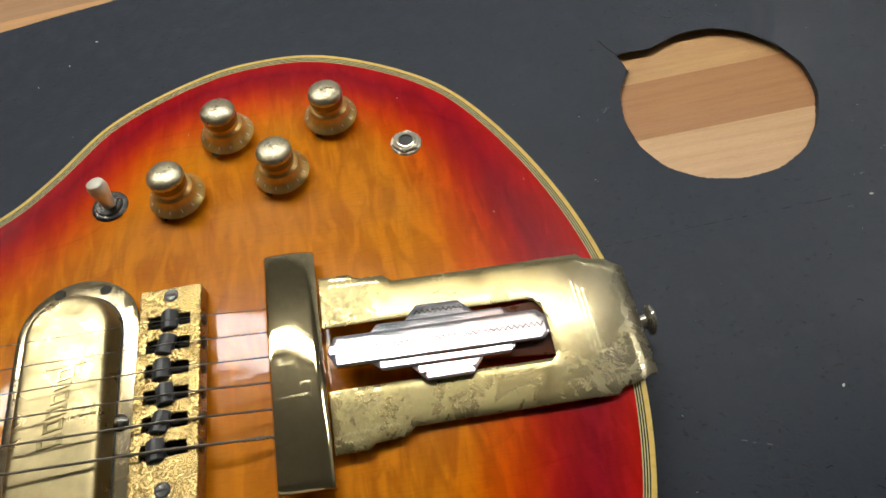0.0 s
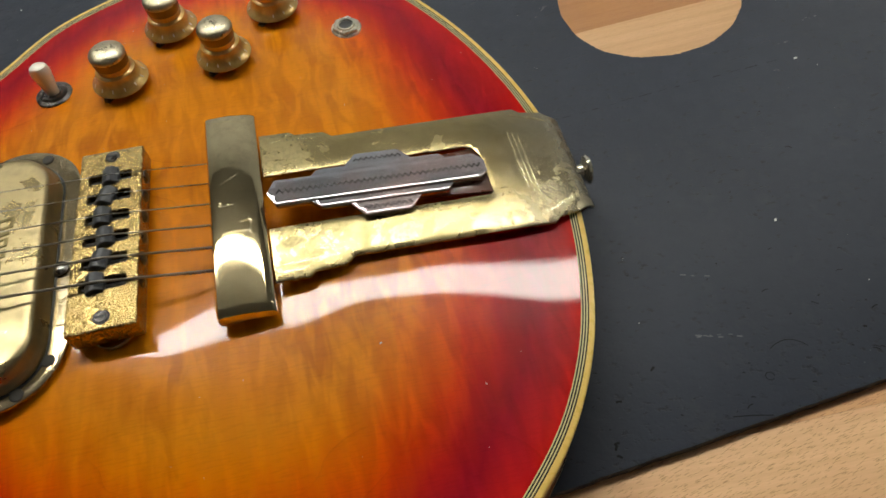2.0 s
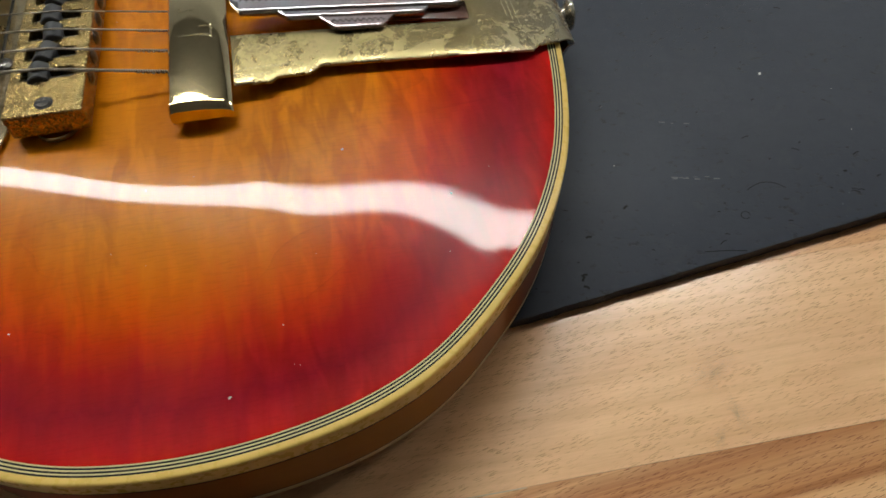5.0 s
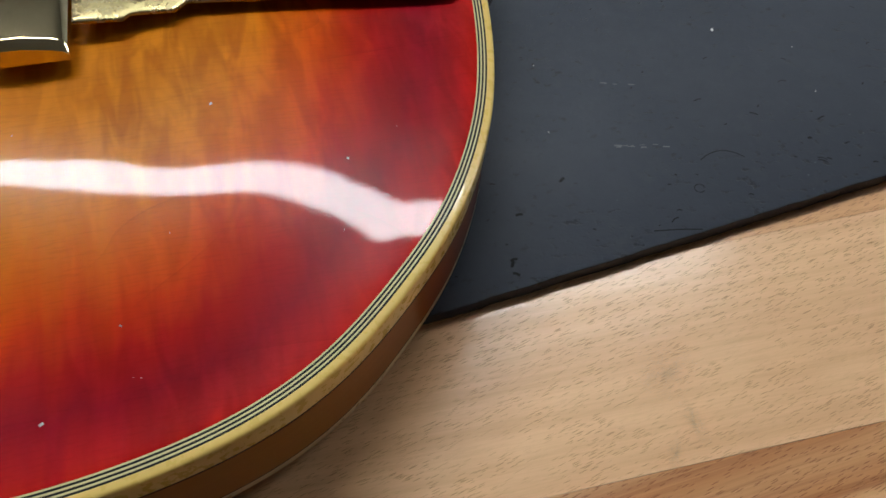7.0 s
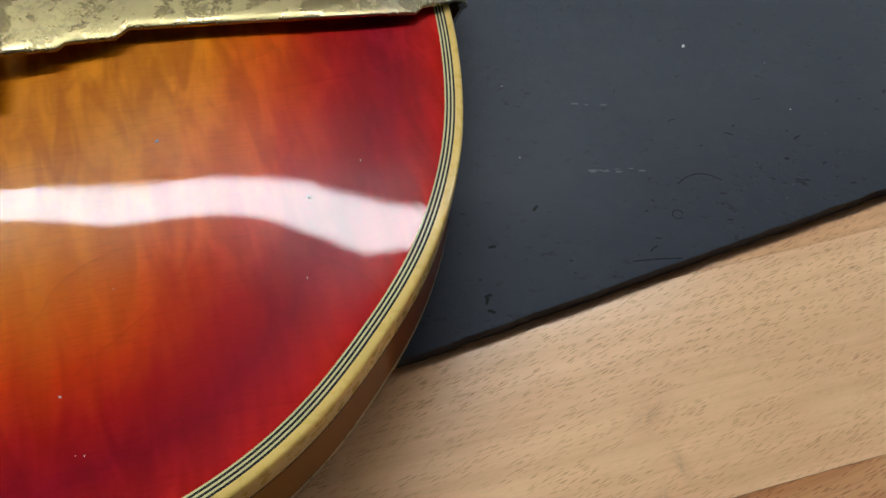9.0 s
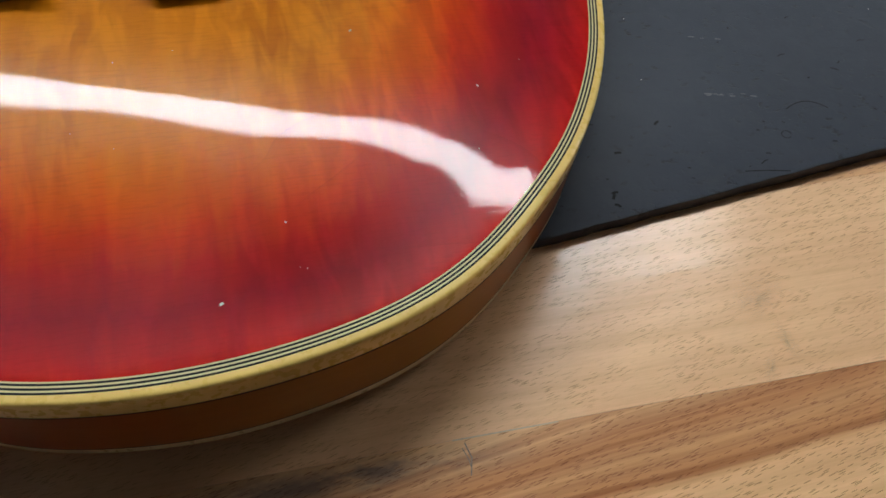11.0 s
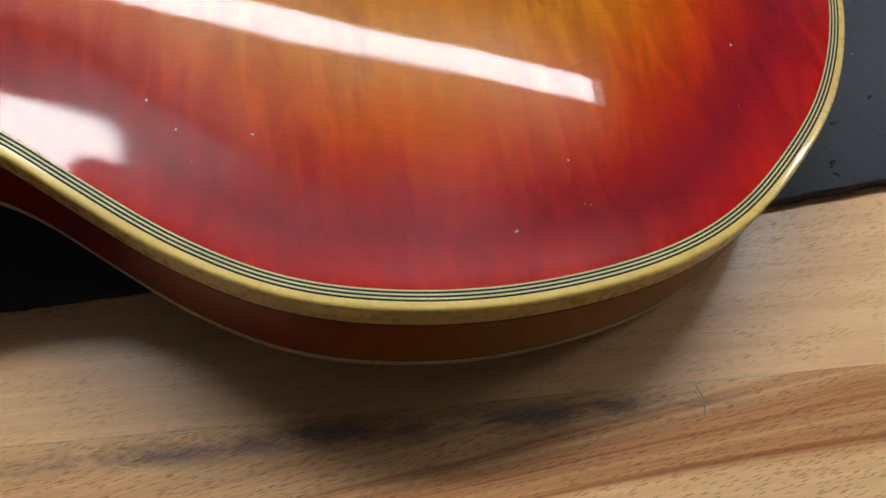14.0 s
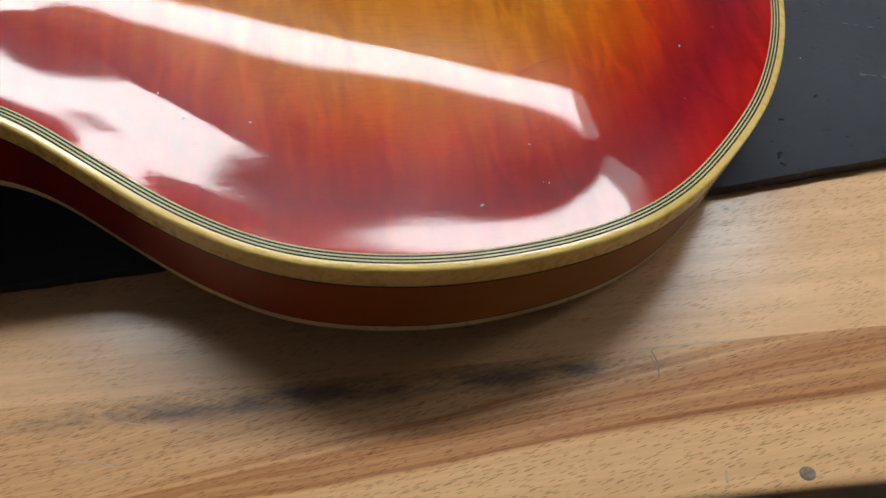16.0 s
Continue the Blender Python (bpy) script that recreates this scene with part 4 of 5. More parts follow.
        bmesh.ops.bevel(s, geom=s.edges[:], offset=0.35 * MM, segments=1, affect="EDGES")
        box((-66.9 + dx) * MM, (-61.2 + dx) * MM, (c - 2.3) * MM, (c + 2.3) * MM, 11.5 * MM, 17.6 * MM, 0.3 * MM, 1, bm=s)
        pivot = Matrix.Translation(((-64 + dx) * MM, c * MM, 0))
        s.transform(pivot @ Matrix.Rotation(radians(turned[i]), 4, "Z") @ pivot.inverted())
        part("saddle", s, SADDLE, br, "dark grey notched saddle", 20)
        # black filler puts the slot's deep shade into colour
        part("slot_shade", box(-71.0 * MM, -54.8 * MM, (c - 2.7) * MM, (c + 2.7) * MM, 10.0 * MM, 13.2 * MM), BLACK, br, "black filler for the shade inside the saddle slot")
        part("saddle_screw", tube([(-71 * MM, c * MM, 14.8 * MM), (-50 * MM, c * MM, 14.2 * MM)], 0.9 * MM, 8), DARK_METAL, br)
        part("screw_head", lathe([(0, 0.9 * MM), (1.6 * MM, 0.8 * MM), (2.6 * MM, 0.1 * MM), (2.6 * MM, -0.3 * MM)], 16, "x", (-50.3 * MM, c * MM, 13.6 * MM)), DARK_METAL, br)
    for y in (-40.5, 37.5):
        part("post_hole", lathe([(0, 0.0), (2.9 * MM, 0.02 * MM), (3.0 * MM, -0.4 * MM)], 24, "z", (-62.5 * MM, y * MM, 17.27 * MM)), BLACK, br, "dark hole round the height post")
        part("height_post", lathe([(0, 0.5 * MM), (2.1 * MM, 0.45 * MM), (2.4 * MM, 0.1 * MM), (2.4 * MM, -1 * MM)], 20, "z", (-62.5 * MM, y * MM, 17.25 * MM)), DARK_METAL, br, "dark slotted height post")
        part("slot", box(-64.6 * MM, -60.4 * MM, (y - 0.45) * MM, (y + 0.45) * MM, 17.5 * MM, 17.82 * MM), BLACK, br, "dark screwdriver slot")
        part("thumb_wheel", lathe([(3, 2 * MM), (6.5 * MM, 2 * MM), (6.8 * MM, 1.7 * MM), (6.8 * MM, 0.3 * MM), (6.5 * MM, 0), (2.2 * MM, 0), (2.2 * MM, -5 * MM), (0, -5 * MM)][1:], 36, "z", (-62.5 * MM, y * MM, 6.0 * MM), lambda i: 0.2 * MM * (i % 2)), GOLD, br)


def stadium(cx, cy, hw, hl, n=20):
    """An upright capsule outline: half width hw, half length hl."""
    pts = []
    for k in range(n + 1):
        a = math.pi * k / n
        pts.append(((cx + hw * math.cos(a)) * MM, (cy + hl - hw + hw * math.sin(a)) * MM))
    for k in range(n + 1):
        a = math.pi + math.pi * k / n
        pts.append(((cx + hw * math.cos(a)) * MM, (cy - hl + hw + hw * math.sin(a)) * MM))
    return pts


def pickup(guitar):
    cx, cy = -102, -4.9
    edge = stadium(cx, cy + 2.0, 24.6, 59.4)
    pk = part("pickup", pillow(slab(edge, -1.3 * MM, 0, 0.4 * MM), edge, 0, 4 * MM, 3 * MM, 0.2 * MM, 0.03 * MM), PLATE, guitar, "oval gold-plated low-impedance pickup with worn mounting plate", 50)
    pk.matrix_basis = pose(0, 0, 10.4 * MM, -1.5, 0, 0)
    part("mounting_ring", slab(stadium(cx, cy + 2.0, 20.6, 54.0), -9.5 * MM, -1.2 * MM), BLACK, pk, "black ring under the plate")
    part("gasket", slab(stadium(cx, cy, 18.7, 53.2), -0.2 * MM, 0.35 * MM), BLACK, pk, "black gap round the cover")
    # the cover: a tall wall that leans inwards, a rounded shoulder and a nearly flat top
    cv = bmesh.new()
    rings = []
    for hw, hl, z in ((17.9, 52.4, 0.2), (17.8, 52.2, 2.2), (17.2, 51.4, 2.9), (16.9, 51.0, 5.2), (16.5, 50.4, 7.0), (16.0, 49.8, 8.1), (15.2, 48.9, 8.7), (14.2, 47.9, 8.95)):
        rings.append([cv.verts.new((x, y, z * MM)) for x, y in stadium(cx, cy, hw, hl)])
    n = len(rings[0])
    for ra, rb in zip(rings, rings[1:]):
        for i in range(n):
            cv.faces.new((ra[i], ra[(i + 1) % n], rb[(i + 1) % n], rb[i]))
    cv.faces.new(rings[-1])
    pillow(cv, stadium(cx, cy, 14.2, 47.9), 8.95 * MM, 3.2 * MM, 6 * MM, 0.0, 0.018 * MM)
    part("cover", cv, GOLD_COVER, pk, "polished gold domed cover", 50)
    widths = (5.2, 2.0, 4.0, 4.0, 4.2, 4.4)
    logo = bmesh.new()
    for k, h in enumerate((6.5, 6.0, 6.5, 7.5, 7.0, 9.0)):
        y, w = 12.5 - sum(widths[:k]) - 1.3 * k, widths[k]
        ex = -99.8 - 0.65 * k
        outer = [((ex - h / 2 + p * h) * MM, (y - q * w + p * 1.3) * MM) for p, q in ((0, 0), (0, 1), (1, 1), (1, 0))]
        inner = [((ex - h / 2 + p * h) * MM, (y - q * w + p * 1.3) * MM) for p, q in ((0.22, 0.25), (0.22, 0.75), (0.78, 0.75), (0.78, 0.25))]
        slab(outer, 8.7 * MM, 9.35 * MM, 0.2 * MM, (inner,) if w > 3 else (), bm=logo, seg=1)
    part("emblem", logo, GOLD, pk, "raised gold emblem of plain bars")
    for x, y in ((-111, 51.5), (-92.0, 50.0), (-111, -57.5), (-93.0, -57.5), (-121, -50), (-83.5, -47)):
        part("mounting_screw", lathe([(0, 0.2 * MM), (1.2 * MM, 0.5 * MM), (2.1 * MM, 0.4 * MM), (2.4 * MM, 0)], 18, "z", (x * MM, y * MM, 0)), ENGRAVE, pk, "small dark mounting screw")
    part("adjusting_screw", lathe([(0, 1.2 * MM), (2.2 * MM, 1.0 * MM), (3.2 * MM, 0.4 * MM), (3.2 * MM, 0)], 20, "z", (-82.3 * MM, -9 * MM, 0.6 * MM)), DARK_METAL, pk, "dark slotted adjusting screw")
    part("adjusting_screw", lathe([(0, 1.2 * MM), (2.0 * MM, 1.0 * MM), (2.5 * MM, 0.4 * MM), (2.5 * MM, 0)], 20, "z", (-88.2 * MM, -9.5 * MM, 1.4 * MM)), DARK_METAL, pk, "dark slotted adjusting screw")


def knob(guitar, x, y, turn):
    z0 = top_z(x * MM, y * MM)
    k = part("control_knob", lathe([(r * MM, h * MM) for r, h in ((0, 2.2), (12.1, 2.0), (12.9, 2.2), (13.15, 2.7), (12.9, 3.2), (11.7, 3.9), (10.5, 5.0), (9.7, 6.6), (9.3, 8.2), (9.2, 9.1), (8.5, 9.6), (7.6, 9.9), (7.4, 12.6))], 56),
             AMBER, guitar, "amber top-hat control knob with worn metal cap")
    k.matrix_basis = pose(x * MM, y * MM, z0 + 1.6 * MM, 0, 0, turn) @ Matrix.Diagonal((0.96, 0.96, 0.97, 1))
    part("collar", lathe([(r * MM, h * MM) for r, h in ((7.3, 12.1), (7.8, 12.5), (7.95, 13.0), (8.1, 16.6), (8.0, 16.9))], 48), DARK_AMBER, k, "dark amber collar under the cap")
    part("cap", lathe([(r * MM, h * MM) for r, h in ((8.0, 16.7), (8.25, 16.9), (8.3, 17.8), (7.95, 18.8), (7.0, 19.6), (5.2, 20.3), (2.6, 20.75), (0, 20.85))], 44), CAP, k, "worn silvery metal cap")
    w = bmesh.new()
    for i, (u, l) in enumerate(((-1.7, 0.7), (-0.7, 0.9), (0.4, 0.6), (1.3, 0.8))):
        box((u - 0.2) * MM, (u + 0.2) * MM, -l * MM, l * MM * 0.8, 20.5 * MM, 20.9 * MM, bm=w)
    part("lettering", w, ENGRAVE, k, "worn unreadable lettering", None)
    n = bmesh.new()
    for i in range(11):
        a = radians(-200 + i * 28)
        own = box(-0.25 * MM, 0.25 * MM, -0.8 * MM, 0.8 * MM, -0.1 * MM, 0.06 * MM)
        own.transform(Matrix.Rotation(a, 4, "Z") @ Matrix.Translation((0, -11.5 * MM, 4.95 * MM)) @ Matrix.Rotation(radians(50), 4, "X"))
        merge(n, own)
    part("scale_marks", n, IVORY, k, "cream scale marks on the skirt", None)
    p = bmesh.new()
    a = [p.verts.new((u * MM, v * MM, -1.5 * MM)) for u, v in ((-3.0, 0), (3.0, 0), (1.2, -12.6), (-1.2, -12.6))]
    b = [p.verts.new((u * MM, v * MM, 0.2 * MM)) for u, v in ((-3.0, 0), (3.0, 0), (1.2, -12.6), (-1.2, -12.6))]
    p.faces.new(a[::-1])
    p.faces.new(b)
    for i in range(4):
        p.faces.new((a[i], a[(i + 1) % 4], b[(i + 1) % 4], b[i]))
    lathe([(0, -2.6 * MM), (6.5 * MM, -2.4 * MM), (6.5 * MM, 2.1 * MM), (0, 2.1 * MM)], 24, bm=p)
    pt = part("pointer", p, DARK_METAL, k, "dark metal pointer washer under the knob")
    pt.matrix_basis = pose(0, 0, 0, 0, 0, -38 - turn)


def toggle_switch(guitar, x, y):
    z0 = top_z(x * MM, y * MM)
    s = part("toggle_switch", lathe([(8.0 * MM, 0), (8.1 * MM, 0.8 * MM), (7.2 * MM, 1.4 * MM), (6.2 * MM, 1.4 * MM), (6.0 * MM, 1.9 * MM), (5.4 * MM, 2.4 * MM), (4.2 * MM, 2.4 * MM), (3.8 * MM, 1.2 * MM), (0, 1.0 * MM)], 40, wobble=lambda i: 0.12 * MM * (i % 2)), DARK_METAL, guitar, "pickup selector switch with cream tip and dark ring nut")
    s.matrix_basis = pose(x * MM, y * MM, z0)
    lever = part("lever_tip", lathe([(0, 0.6 * MM), (2.7 * MM, 0.8 * MM), (3.1 * MM, 4 * MM), (4.3 * MM, 10.6 * MM), (4.4 * MM, 12.6 * MM), (3.7 * MM, 14.7 * MM), (2.1 * MM, 15.8 * MM), (0, 16.1 * MM)], 28), IVORY, s, "cream plastic lever tip")
    lever.matrix_basis = pose(0, 0, 0.5 * MM, -12, -3, 0)


def output_jack(guitar, x, y):
    z0 = top_z(x * MM, y * MM)
    j = part("output_jack", lathe([(7.3 * MM, 0), (7.3 * MM, 0.7 * MM), (6.9 * MM, 1.1 * MM), (5.2 * MM, 1.1 * MM), (5.2 * MM, 0.2 * MM), (0, 0.2 * MM)], 40), BRIGHT_NICKEL, guitar, "nickel output jack with hexagonal nut")
    j.matrix_basis = pose(x * MM, y * MM, z0)
    hexa = [(6.6 * MM * math.cos(radians(60 * i + 12)), 6.6 * MM * math.sin(radians(60 * i + 12))) for i in range(6)]
    hole = [(4.3 * MM * math.cos(2 * math.pi * i / 24), 4.3 * MM * math.sin(2 * math.pi * i / 24)) for i in range(24)]
    part("nut", slab(hexa, 1.1 * MM, 2.6 * MM, 0.3 * MM, (hole,), seg=1), BRIGHT_NICKEL, j)
    part("barrel", lathe([(3.35 * MM, -2 * MM), (3.35 * MM, 3.0 * MM), (3.6 * MM, 3.2 * MM), (4.2 * MM, 3.1 * MM), (4.4 * MM, 2.6 * MM), (4.4 * MM, 1 * MM)], 30), BRIGHT_NICKEL, j, "worn threaded barrel")
    part("socket", lathe([(3.3 * MM, 2.2 * MM), (0, 2.0 * MM)], 24), BLACK, j, "dark jack socket")


def strap_button(guitar):
    part("strap_button", lathe([(0, 0), (4.6 * MM, 0), (4.8 * MM, 0.8 * MM), (3.2 * MM, 2.2 * MM), (2.6 * MM, 4.5 * MM), (3.2 * MM, 6.8 * MM), (6.2 * MM, 8.4 * MM), (6.6 * MM, 9.2 * MM), (6.2 * MM, 10.0 * MM), (2.6 * MM, 10.5 * MM), (2.2 * MM, 9.9 * MM), (0, 9.8 * MM)], 32, "x", (119.6 * MM, 1.0 * MM, -11.5 * MM)), NICKEL, guitar, "worn nickel strap button at the tail")


def strings(guitar):
    gauges = (1.05, 0.85, 0.66, 0.48, 0.36, 0.30)
    for i, g in enumerate(gauges):
        y = (-26 + 10.4 * i)
        up = -0.059 * y * MM
        x0, r = -25 * MM, g * MM / 2
        sx = (-64 + (-1.6, -0.4, 0.8, -0.9, 0.2, 1.3)[i]) * MM
        st = part("string", tube([(-316 * MM, y * 0.86 * MM, 35 * MM + up), (-160 * MM, y * 0.94 * MM, 27.0 * MM + up), (sx, y * MM, 19.7 * MM + r + up), (sx + 2 * MM, y * MM, 19.6 * MM + r + up), (x0 + 1 * MM, y * MM, 12.8 * MM)], r, 8),
                  WOUND if i < 4 else STEEL, guitar, "wound steel string" if i < 4 else "plain steel string")
        # the twist by the ball end
        n = 40
        tw = [(x0 - 11 * MM + 11.5 * MM * k / n, y * MM + 0.9 * r * math.cos(k * 1.15), 12.8 * MM + (19.7 * MM + up - 12.8 * MM) * (11 - 11.5 * k / n) * MM / (x0 - sx) + 0.9 * r * math.sin(k * 1.15)) for k in range(n + 1)]
        part("ball_end_twist", tube(tw, 0.75 * r, 6), STEEL, st)


guitar = thing("electric_guitar", "cherry sunburst archtop electric guitar lying tilted on a black mat", "guitar", GUITAR)
guitar_body(guitar)
tailpiece(guitar)
bridge(guitar)
pickup(guitar)
for kx, ky, kt in ((-63.5, 93.5, 20), (-40.5, 126.0, 70), (-16.0, 96.5, 130), (9.0, 127.0, 200)):
    knob(guitar, kx, ky, kt)
toggle_switch(guitar, -96.2, 98.2)
output_jack(guitar, 42, 105.2)
strap_button(guitar)
strings(guitar)

# ---------------------------------------------------------------- the mat
MAT_H = 0.0047


def mat():
    hole = []
    for k in range(0, 360, 2):
        a = radians(k)
        r = 0.049 + 0.0004 * math.sin(5 * a) + 0.0002 * math.sin(17 * a + 1) + 0.00025 * math.sin(k * 1.7) * math.sin(k * 0.31)
        x, y = 0.136 + r * math.cos(a), 0.291 + r * math.sin(a)
        if 118 <= k <= 148:
            continue
        hole.append((x, y + 0.048 * max(0.0, y - 0.242)))
        if k == 116:
            hole += [(0.1040, 0.3325), (0.0900, 0.3310), (0.0862, 0.3290), (0.0895, 0.3235), (0.0918, 0.3170)]
    out = densify([(-0.75, -0.1805), (-0.155, -0.0305), (0.072, 0.0285), (0.202, 0.0692), (0.70, 0.2250), (0.57, 0.64), (-0.30, 0.405), (-0.86, 0.235)], 0.003)
    rnd = random.Random(4)
    out = [(x + rnd.uniform(-0.00022, 0.00022), y + rnd.choice((0, 0, 0, 0.00015, 0.0003)) + rnd.uniform(-0.0001, 0.0001)) for x, y in out]
    sheet = slab(out, 0.0002, MAT_H, 0.0006, (hole,), seg=2)
    # the knife was held aslant round the far side of the cut-out
    for v in sheet.verts:
        if math.hypot(v.co.x - 0.136, v.co.y - 0.293) < 0.07:
            v.co.y += 0.0045 * min(max((v.co.y - 0.27) / 0.06, 0), 1) * (1 - v.co.z / MAT_H)
    ob = part("work_mat", sheet, RUBBER, None, smooth=30)
    return tagged(ob, "black scuffed rubber work mat with a round cut-out on the bench", "mat")


work_mat = mat()


def flake(bm, x, y, z, s, rnd):
    n = 6
    lathe([(0, -s * 0.3), (s, 0), (s * 0.6, s * 0.5), (0, s * 0.6)], n, "z", (x, y, z), lambda i: s * 0.3 * math.sin(i * 2.1 + x * 900), bm=bm)


PALE_SCUFFS = ((0.2097, 0.2574, 0.0045), (0.1948, 0.2420, 0.003), (0.0785, 0.2900, 0.003), (0.1868, 0.2239, 0.0015))


def mat_marks():
    rnd = random.Random(11)
    crumbs = bmesh.new()
    for x, y, s in ((0.1969, 0.2305, 0.0008), (0.1666, 0.1371, 0.0007), (-0.256, 0.3755, 0.0009), (-0.2687, 0.354, 0.0007), (-0.285, 0.336, 0.0006)):
        flake(crumbs, x, y, MAT_H, s, rnd)
    for _ in range(70):
        x, y, s = rnd.uniform(0.02, 0.30), rnd.uniform(0.06, 0.42), rnd.choice((0.0001, 0.00014, 0.0002))
        if math.hypot(x - 0.136, y - 0.291) < 0.057 or y < 0.045 + 0.3 * x:
            continue
        flake(crumbs, x, y, MAT_H, s, rnd)
    tagged(part("crumbs", crumbs, CRUMB, None), "tiny white crumbs scattered on the black mat", "crumbs", kind="stuff")

    def scuff(points, width, material, label):
        ob = part("scuff_mark", ribbon(points, width, MAT_H + 0.00008), material, work_mat, label, None)
        ob.matrix_parent_inverse = work_mat.matrix_world.inverted()

    def broken(x0, y0, x1, y1, n, width, material, label, seed):
        q = random.Random(seed)
        for k in range(n):
            t0 = (k + q.uniform(0, 0.3)) / n
            t1 = t0 + q.uniform(0.3, 0.75) / n
            jx, jy = q.uniform(-1, 1) * width, q.uniform(-1, 1) * width
            scuff([(x0 + (x1 - x0) * t + jx, y0 + (y1 - y0) * t + jy) for t in (t0, (t0 + t1) / 2, t1)], width * q.uniform(0.5, 1.3), material, label)

    broken(0.1249, 0.0863, 0.1438, 0.0846, 5, 0.0007, CHALK, "pale scratch on the rubber", 1)
    broken(0.1255, 0.0855, 0.1350, 0.0858, 4, 0.0004, CHALK, "pale scratch on the rubber", 2)
    broken(0.124, 0.1135, 0.136, 0.112, 3, 0.0005, CHALK, "pale scratch on the rubber", 3)
    for x, y, l in PALE_SCUFFS:
        broken(x - l, y - 0.15 * l, x + l, y + 0.25 * l, 4, 0.0009, CHALK, "pale scuff on the rubber", int(x * 1000))
    broken(0.074, 0.283, 0.081, 0.294, 3, 0.0012, CHALK, "pale scuff on the rubber", 4)
    scuff([(0.1514 + 0.0137 * t, 0.0788 + 0.0125 * t * (1 - t) + 0.0006 * t) for t in [k / 8 for k in range(9)]], 0.00035, CUT, "crescent cut in the rubber")
    scuff([(0.149 + 0.0016 * math.cos(k * 0.7), 0.0679 + 0.0016 * math.sin(k * 0.7)) for k in range(9)], 0.0003, CUT, "small ring cut in the rubber")
    for x, y, a in ((0.0909, 0.0444, 0.3), (0.0913, 0.0396, -0.4), (0.0905, 0.0430, 1.2), (0.0934, 0.0602, 0.1), (0.1075, 0.0729, 0.8)):
        scuff([(x - 0.0011 * math.cos(a), y - 0.0011 * math.sin(a)), (x, y + 0.0003), (x + 0.0011 * math.cos(a), y + 0.0011 * math.sin(a))], 0.0009, CUT, "dark nick in the rubber")
    scuff([(0.1870 - 0.0006, 0.0859), (0.1870, 0.0862), (0.1876, 0.0859)], 0.0009, CUT, "dark nick in the rubber")
    scuff([(0.1328, 0.0529), (0.140, 0.0532), (0.147, 0.0530)], 0.0004, CUT, "dark cut in the rubber")
    q = random.Random(21)
    for _ in range(110):
        u, v = q.uniform(0.06, 0.32), q.uniform(0.004, 0.16) ** 1.0
        x, y = u, 0.012 + 0.31 * u + v * q.random()
        if math.hypot(x - 0.136, y - 0.291) < 0.054:
            continue
        a, l = q.uniform(-0.6, 0.9), q.choice((0.0004, 0.0005, 0.0008, 0.0014))
        scuff([(x - l * math.cos(a), y - l * math.sin(a)), (x + q.uniform(-1, 1) * l * 0.3, y + l * 0.3), (x + l * math.cos(a), y + l * math.sin(a))], q.uniform(0.0002, 0.0005), CUT, "dark nick in the rubber")
    scuff([(0.0770, 0.3415), (0.0815, 0.3350), (0.0865, 0.3300)], 0.0007, CUT, "tear running from the cut-out")
    broken(0.060, 0.2010, 0.112, 0.2135, 7, 0.00035, CUT, "long faint score line in the rubber", 7)
    broken(0.112, 0.2135, 0.190, 0.2310, 9, 0.0003, CUT, "long faint score line in the rubber", 8)


mat_marks()


def guitar_dust():
    rnd = random.Random(5)
    bm = bmesh.new()
    spots = [(-13.5, -142.2, 0.5), (-74, -111, 0.35), (-92, -108, 0.35), (-99, -99, 0.35), (60, -88, 0.4), (28, -66, 0.45), (3, -124, 0.3)]
    spots += [(rnd.uniform(-130, 105), rnd.uniform(-140, 150), rnd.uniform(0.10, 0.2)) for _ in range(60)]
    for x, y, r in spots:
        d = float(rim_distance(np.array([[x * MM, y * MM]]))[0])
        inside = x < 100 and abs(y) < 150 and d > 0.008 and not (abs(y) < 52 and (x < -48 or x > -30))
        if inside:
            flake(bm, x * MM, y * MM, top_z(x * MM, y * MM), r * MM, rnd)
    ob = part("dust_specks", bm, CRUMB, None)
    ob.matrix_world = GUITAR
    tagged(ob, "pale dust specks on the glossy guitar top", "dust", kind="stuff")


guitar_dust()

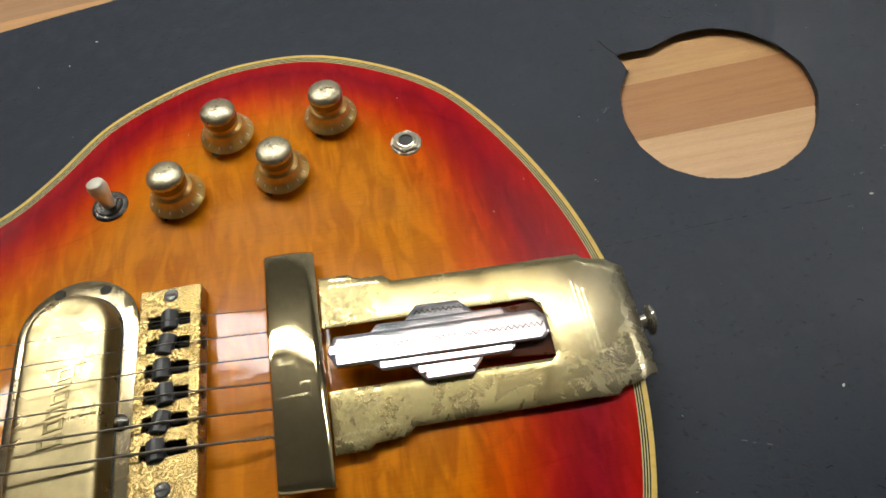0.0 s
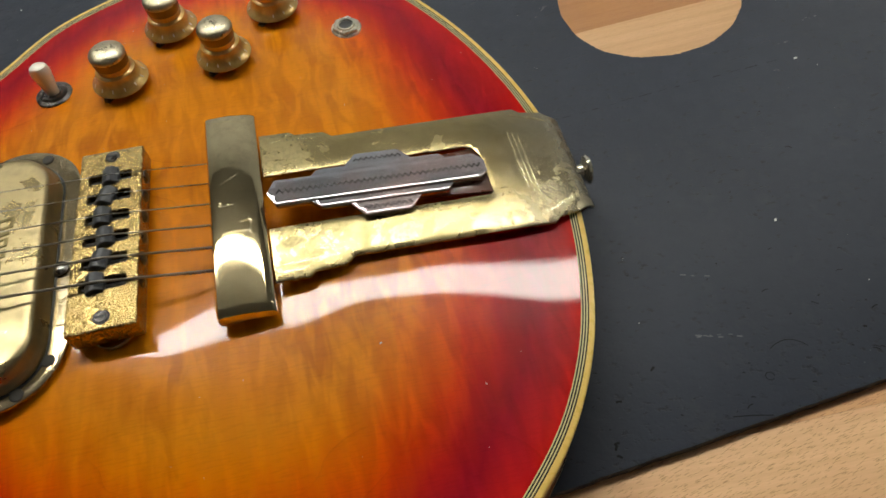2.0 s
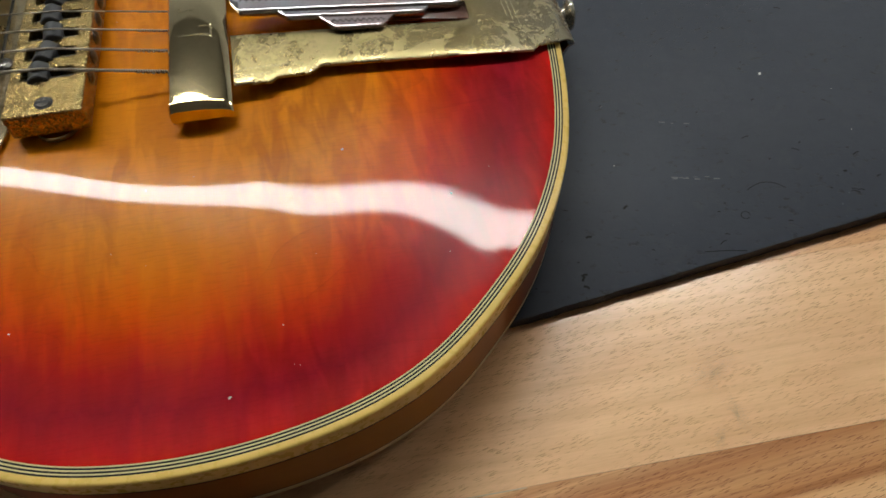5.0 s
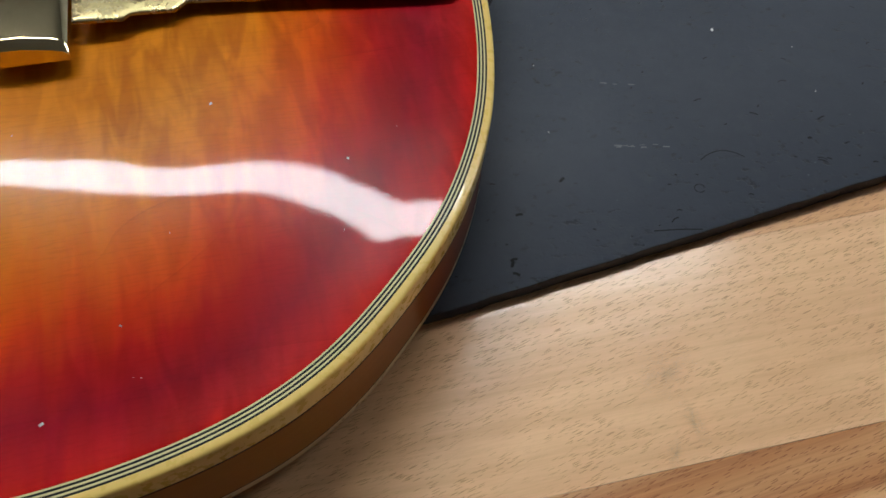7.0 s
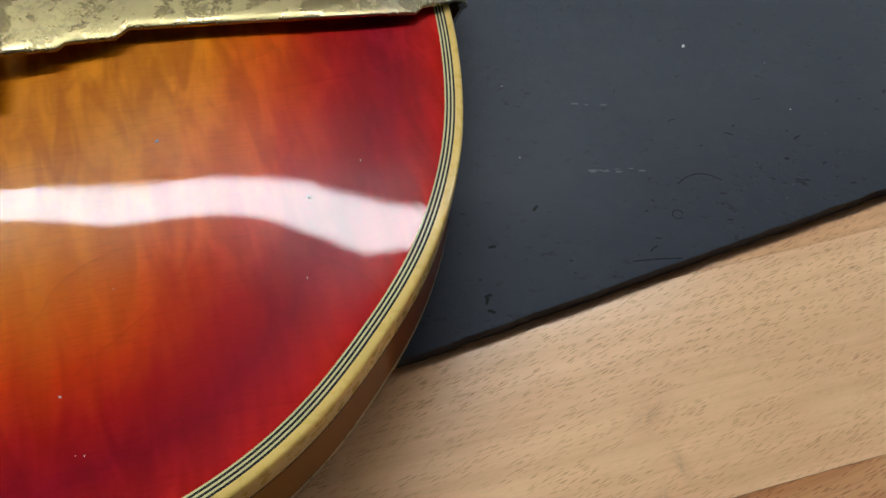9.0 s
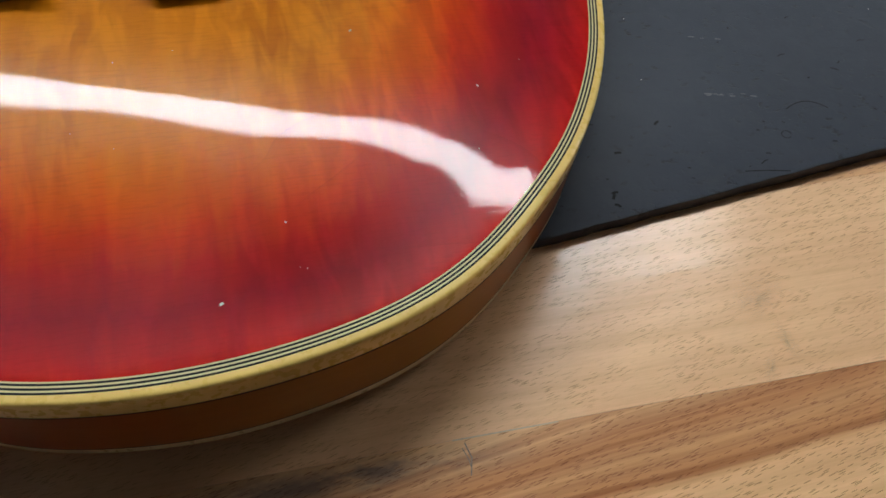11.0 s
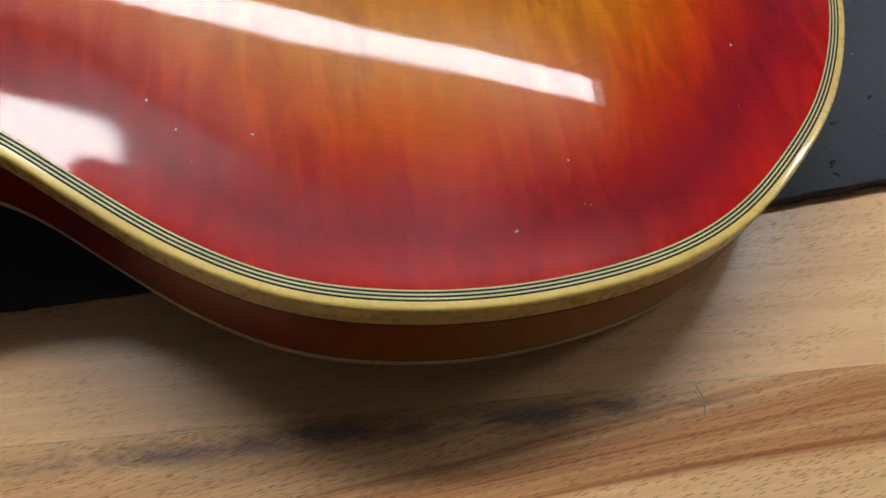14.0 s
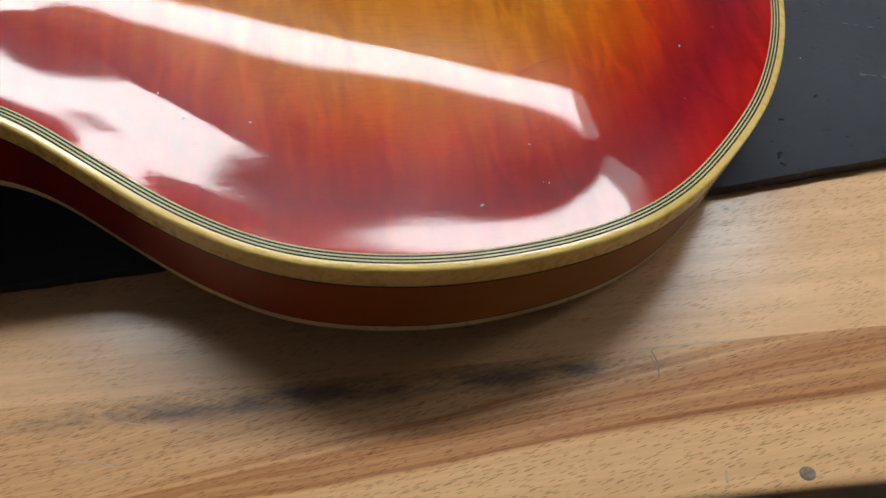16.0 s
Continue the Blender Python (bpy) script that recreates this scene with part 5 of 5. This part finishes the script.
# ---------------------------------------------------------------- the bench: staves side by side
def bench():
    b = thing("workbench", "oiled beech worktop of glued staves with stains and scratches", "workbench", BENCH, kind="structure")
    edges = [-0.0862, -0.040, 0.020, 0.068, 0.112, 0.158, 0.204, 0.2478, 0.287, 0.330, 0.377, 0.425, 0.47, 0.52, 0.57]
    tones = ((0.99, 0.61, 0.315), (0.95, 0.585, 0.315), (0.84, 0.46, 0.215), (0.58, 0.33, 0.17), (0.72, 0.47, 0.26), (0.62, 0.36, 0.19), (0.70, 0.44, 0.24), (0.54, 0.285, 0.135), (0.74, 0.49, 0.27))
    tones = tones[:6] + ((0.78, 0.47, 0.245), (0.56, 0.265, 0.105), (0.74, 0.43, 0.19))
    for i, (v0, v1) in enumerate(zip(edges, edges[1:])):
        own = box(-1.0, 1.0, v0 + 0.00005, v1 - 0.00005, -0.038, 0.0, 0.0)
        if i == 0:
            front = [e for e in own.edges if all(abs(v.co.y - v0 - 0.00005) < 1e-6 and v.co.z > -0.01 for v in e.verts)]
            bmesh.ops.bevel(own, geom=front, offset=0.0028, segments=5, profile=0.5, affect="EDGES")
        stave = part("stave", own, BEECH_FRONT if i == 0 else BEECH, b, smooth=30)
        stave.color = (*tones[i % len(tones)], 1)
    for lx in (-0.9, 0.82):
        for ly in (-0.06, 0.46):
            leg = part("leg", box(lx, lx + 0.08, ly, ly + 0.08, -0.9, -0.038, 0.004), BEECH, b, "square beech leg")
            leg.color = (0.72, 0.44, 0.22, 1)


bench()


SMUDGES = ((129.0, -17.0, 30, 9.0, 13.0, 0.12), (131.5, -32.0, -80, 4.0, 8.0, 0.14), (123.5, -38.5, 60, 3.0, 6.0, 0.16))


def bench_marks():
    bench_thing = bpy.data.objects["workbench"]

    def mark(name, points, width, material, label):
        ob = part(name, ribbon([(BENCH.inverted() @ pose(0, 0, 0, 0, 0, 12.2) @ Vector((u * MM, v * MM, 0.1 * MM))) for u, v in points], width), material, bench_thing, label, None)
        return ob

    mark("scratch", [(-124.2, -45.9), (-108, -49.6), (-92.7, -52.6)], 0.0003, PALE, "pale scratch in the wood")
    mark("scratch", [(-141.3, -54.5), (-132, -56.8), (-123.4, -58.7)], 0.00035, PALE, "pale scratch in the wood")
    mark("scratch", [(36.1, -41.8), (37.2, -46), (36.1, -50.5)], 0.00035, GREY_MARK, "grey curved scratch in the wood")
    mark("scratch", [(35.2, -43.0), (36.4, -46.5), (36.6, -49)], 0.00025, GREY_MARK, "grey curved scratch in the wood")
    mark("scratch", [(47.6, -79.3), (47.2, -81), (46.9, -82.6)], 0.0007, PALE, "pale nick in the wood")
    mark("seam_glue", [(-144.4, -38.6), (-120, -38.9), (-100.5, -39.3)], 0.0003, PALE, "pale open glue line")
    mark("seam_glue", [(33, -40.6), (48, -40.9), (62, -41.2)], 0.0004, PALE, "pale open glue line")
    for u, v, a, w, l, k in SMUDGES:
        sm = bmesh.new()
        bmesh.ops.create_grid(sm, x_segments=1, y_segments=1, size=1.0)
        ob = part("smudge", sm, SMUDGE, bench_thing, "soft brown smudge in the wood", None)
        ob.matrix_basis = BENCH.inverted() @ pose(0, 0, 0, 0, 0, 12.2) @ pose(u * MM, v * MM, k * MM, 0, 0, a) @ Matrix.Diagonal((l * MM, w * MM, 1, 1))
    knot = part("knot", lathe([(0, 0.25 * MM), (1.4 * MM, 0.15 * MM), (2.2 * MM, 0.08 * MM), (2.5 * MM, -0.1 * MM)], 24), GREY_MARK, bench_thing, "small grey knot by the front edge")
    knot.matrix_basis = BENCH.inverted() @ pose(0, 0, 0, 0, 0, 12.2) @ pose(69.8 * MM, -82.5 * MM, 0) @ Matrix.Diagonal((1, 0.85, 1, 1))


bench_marks()
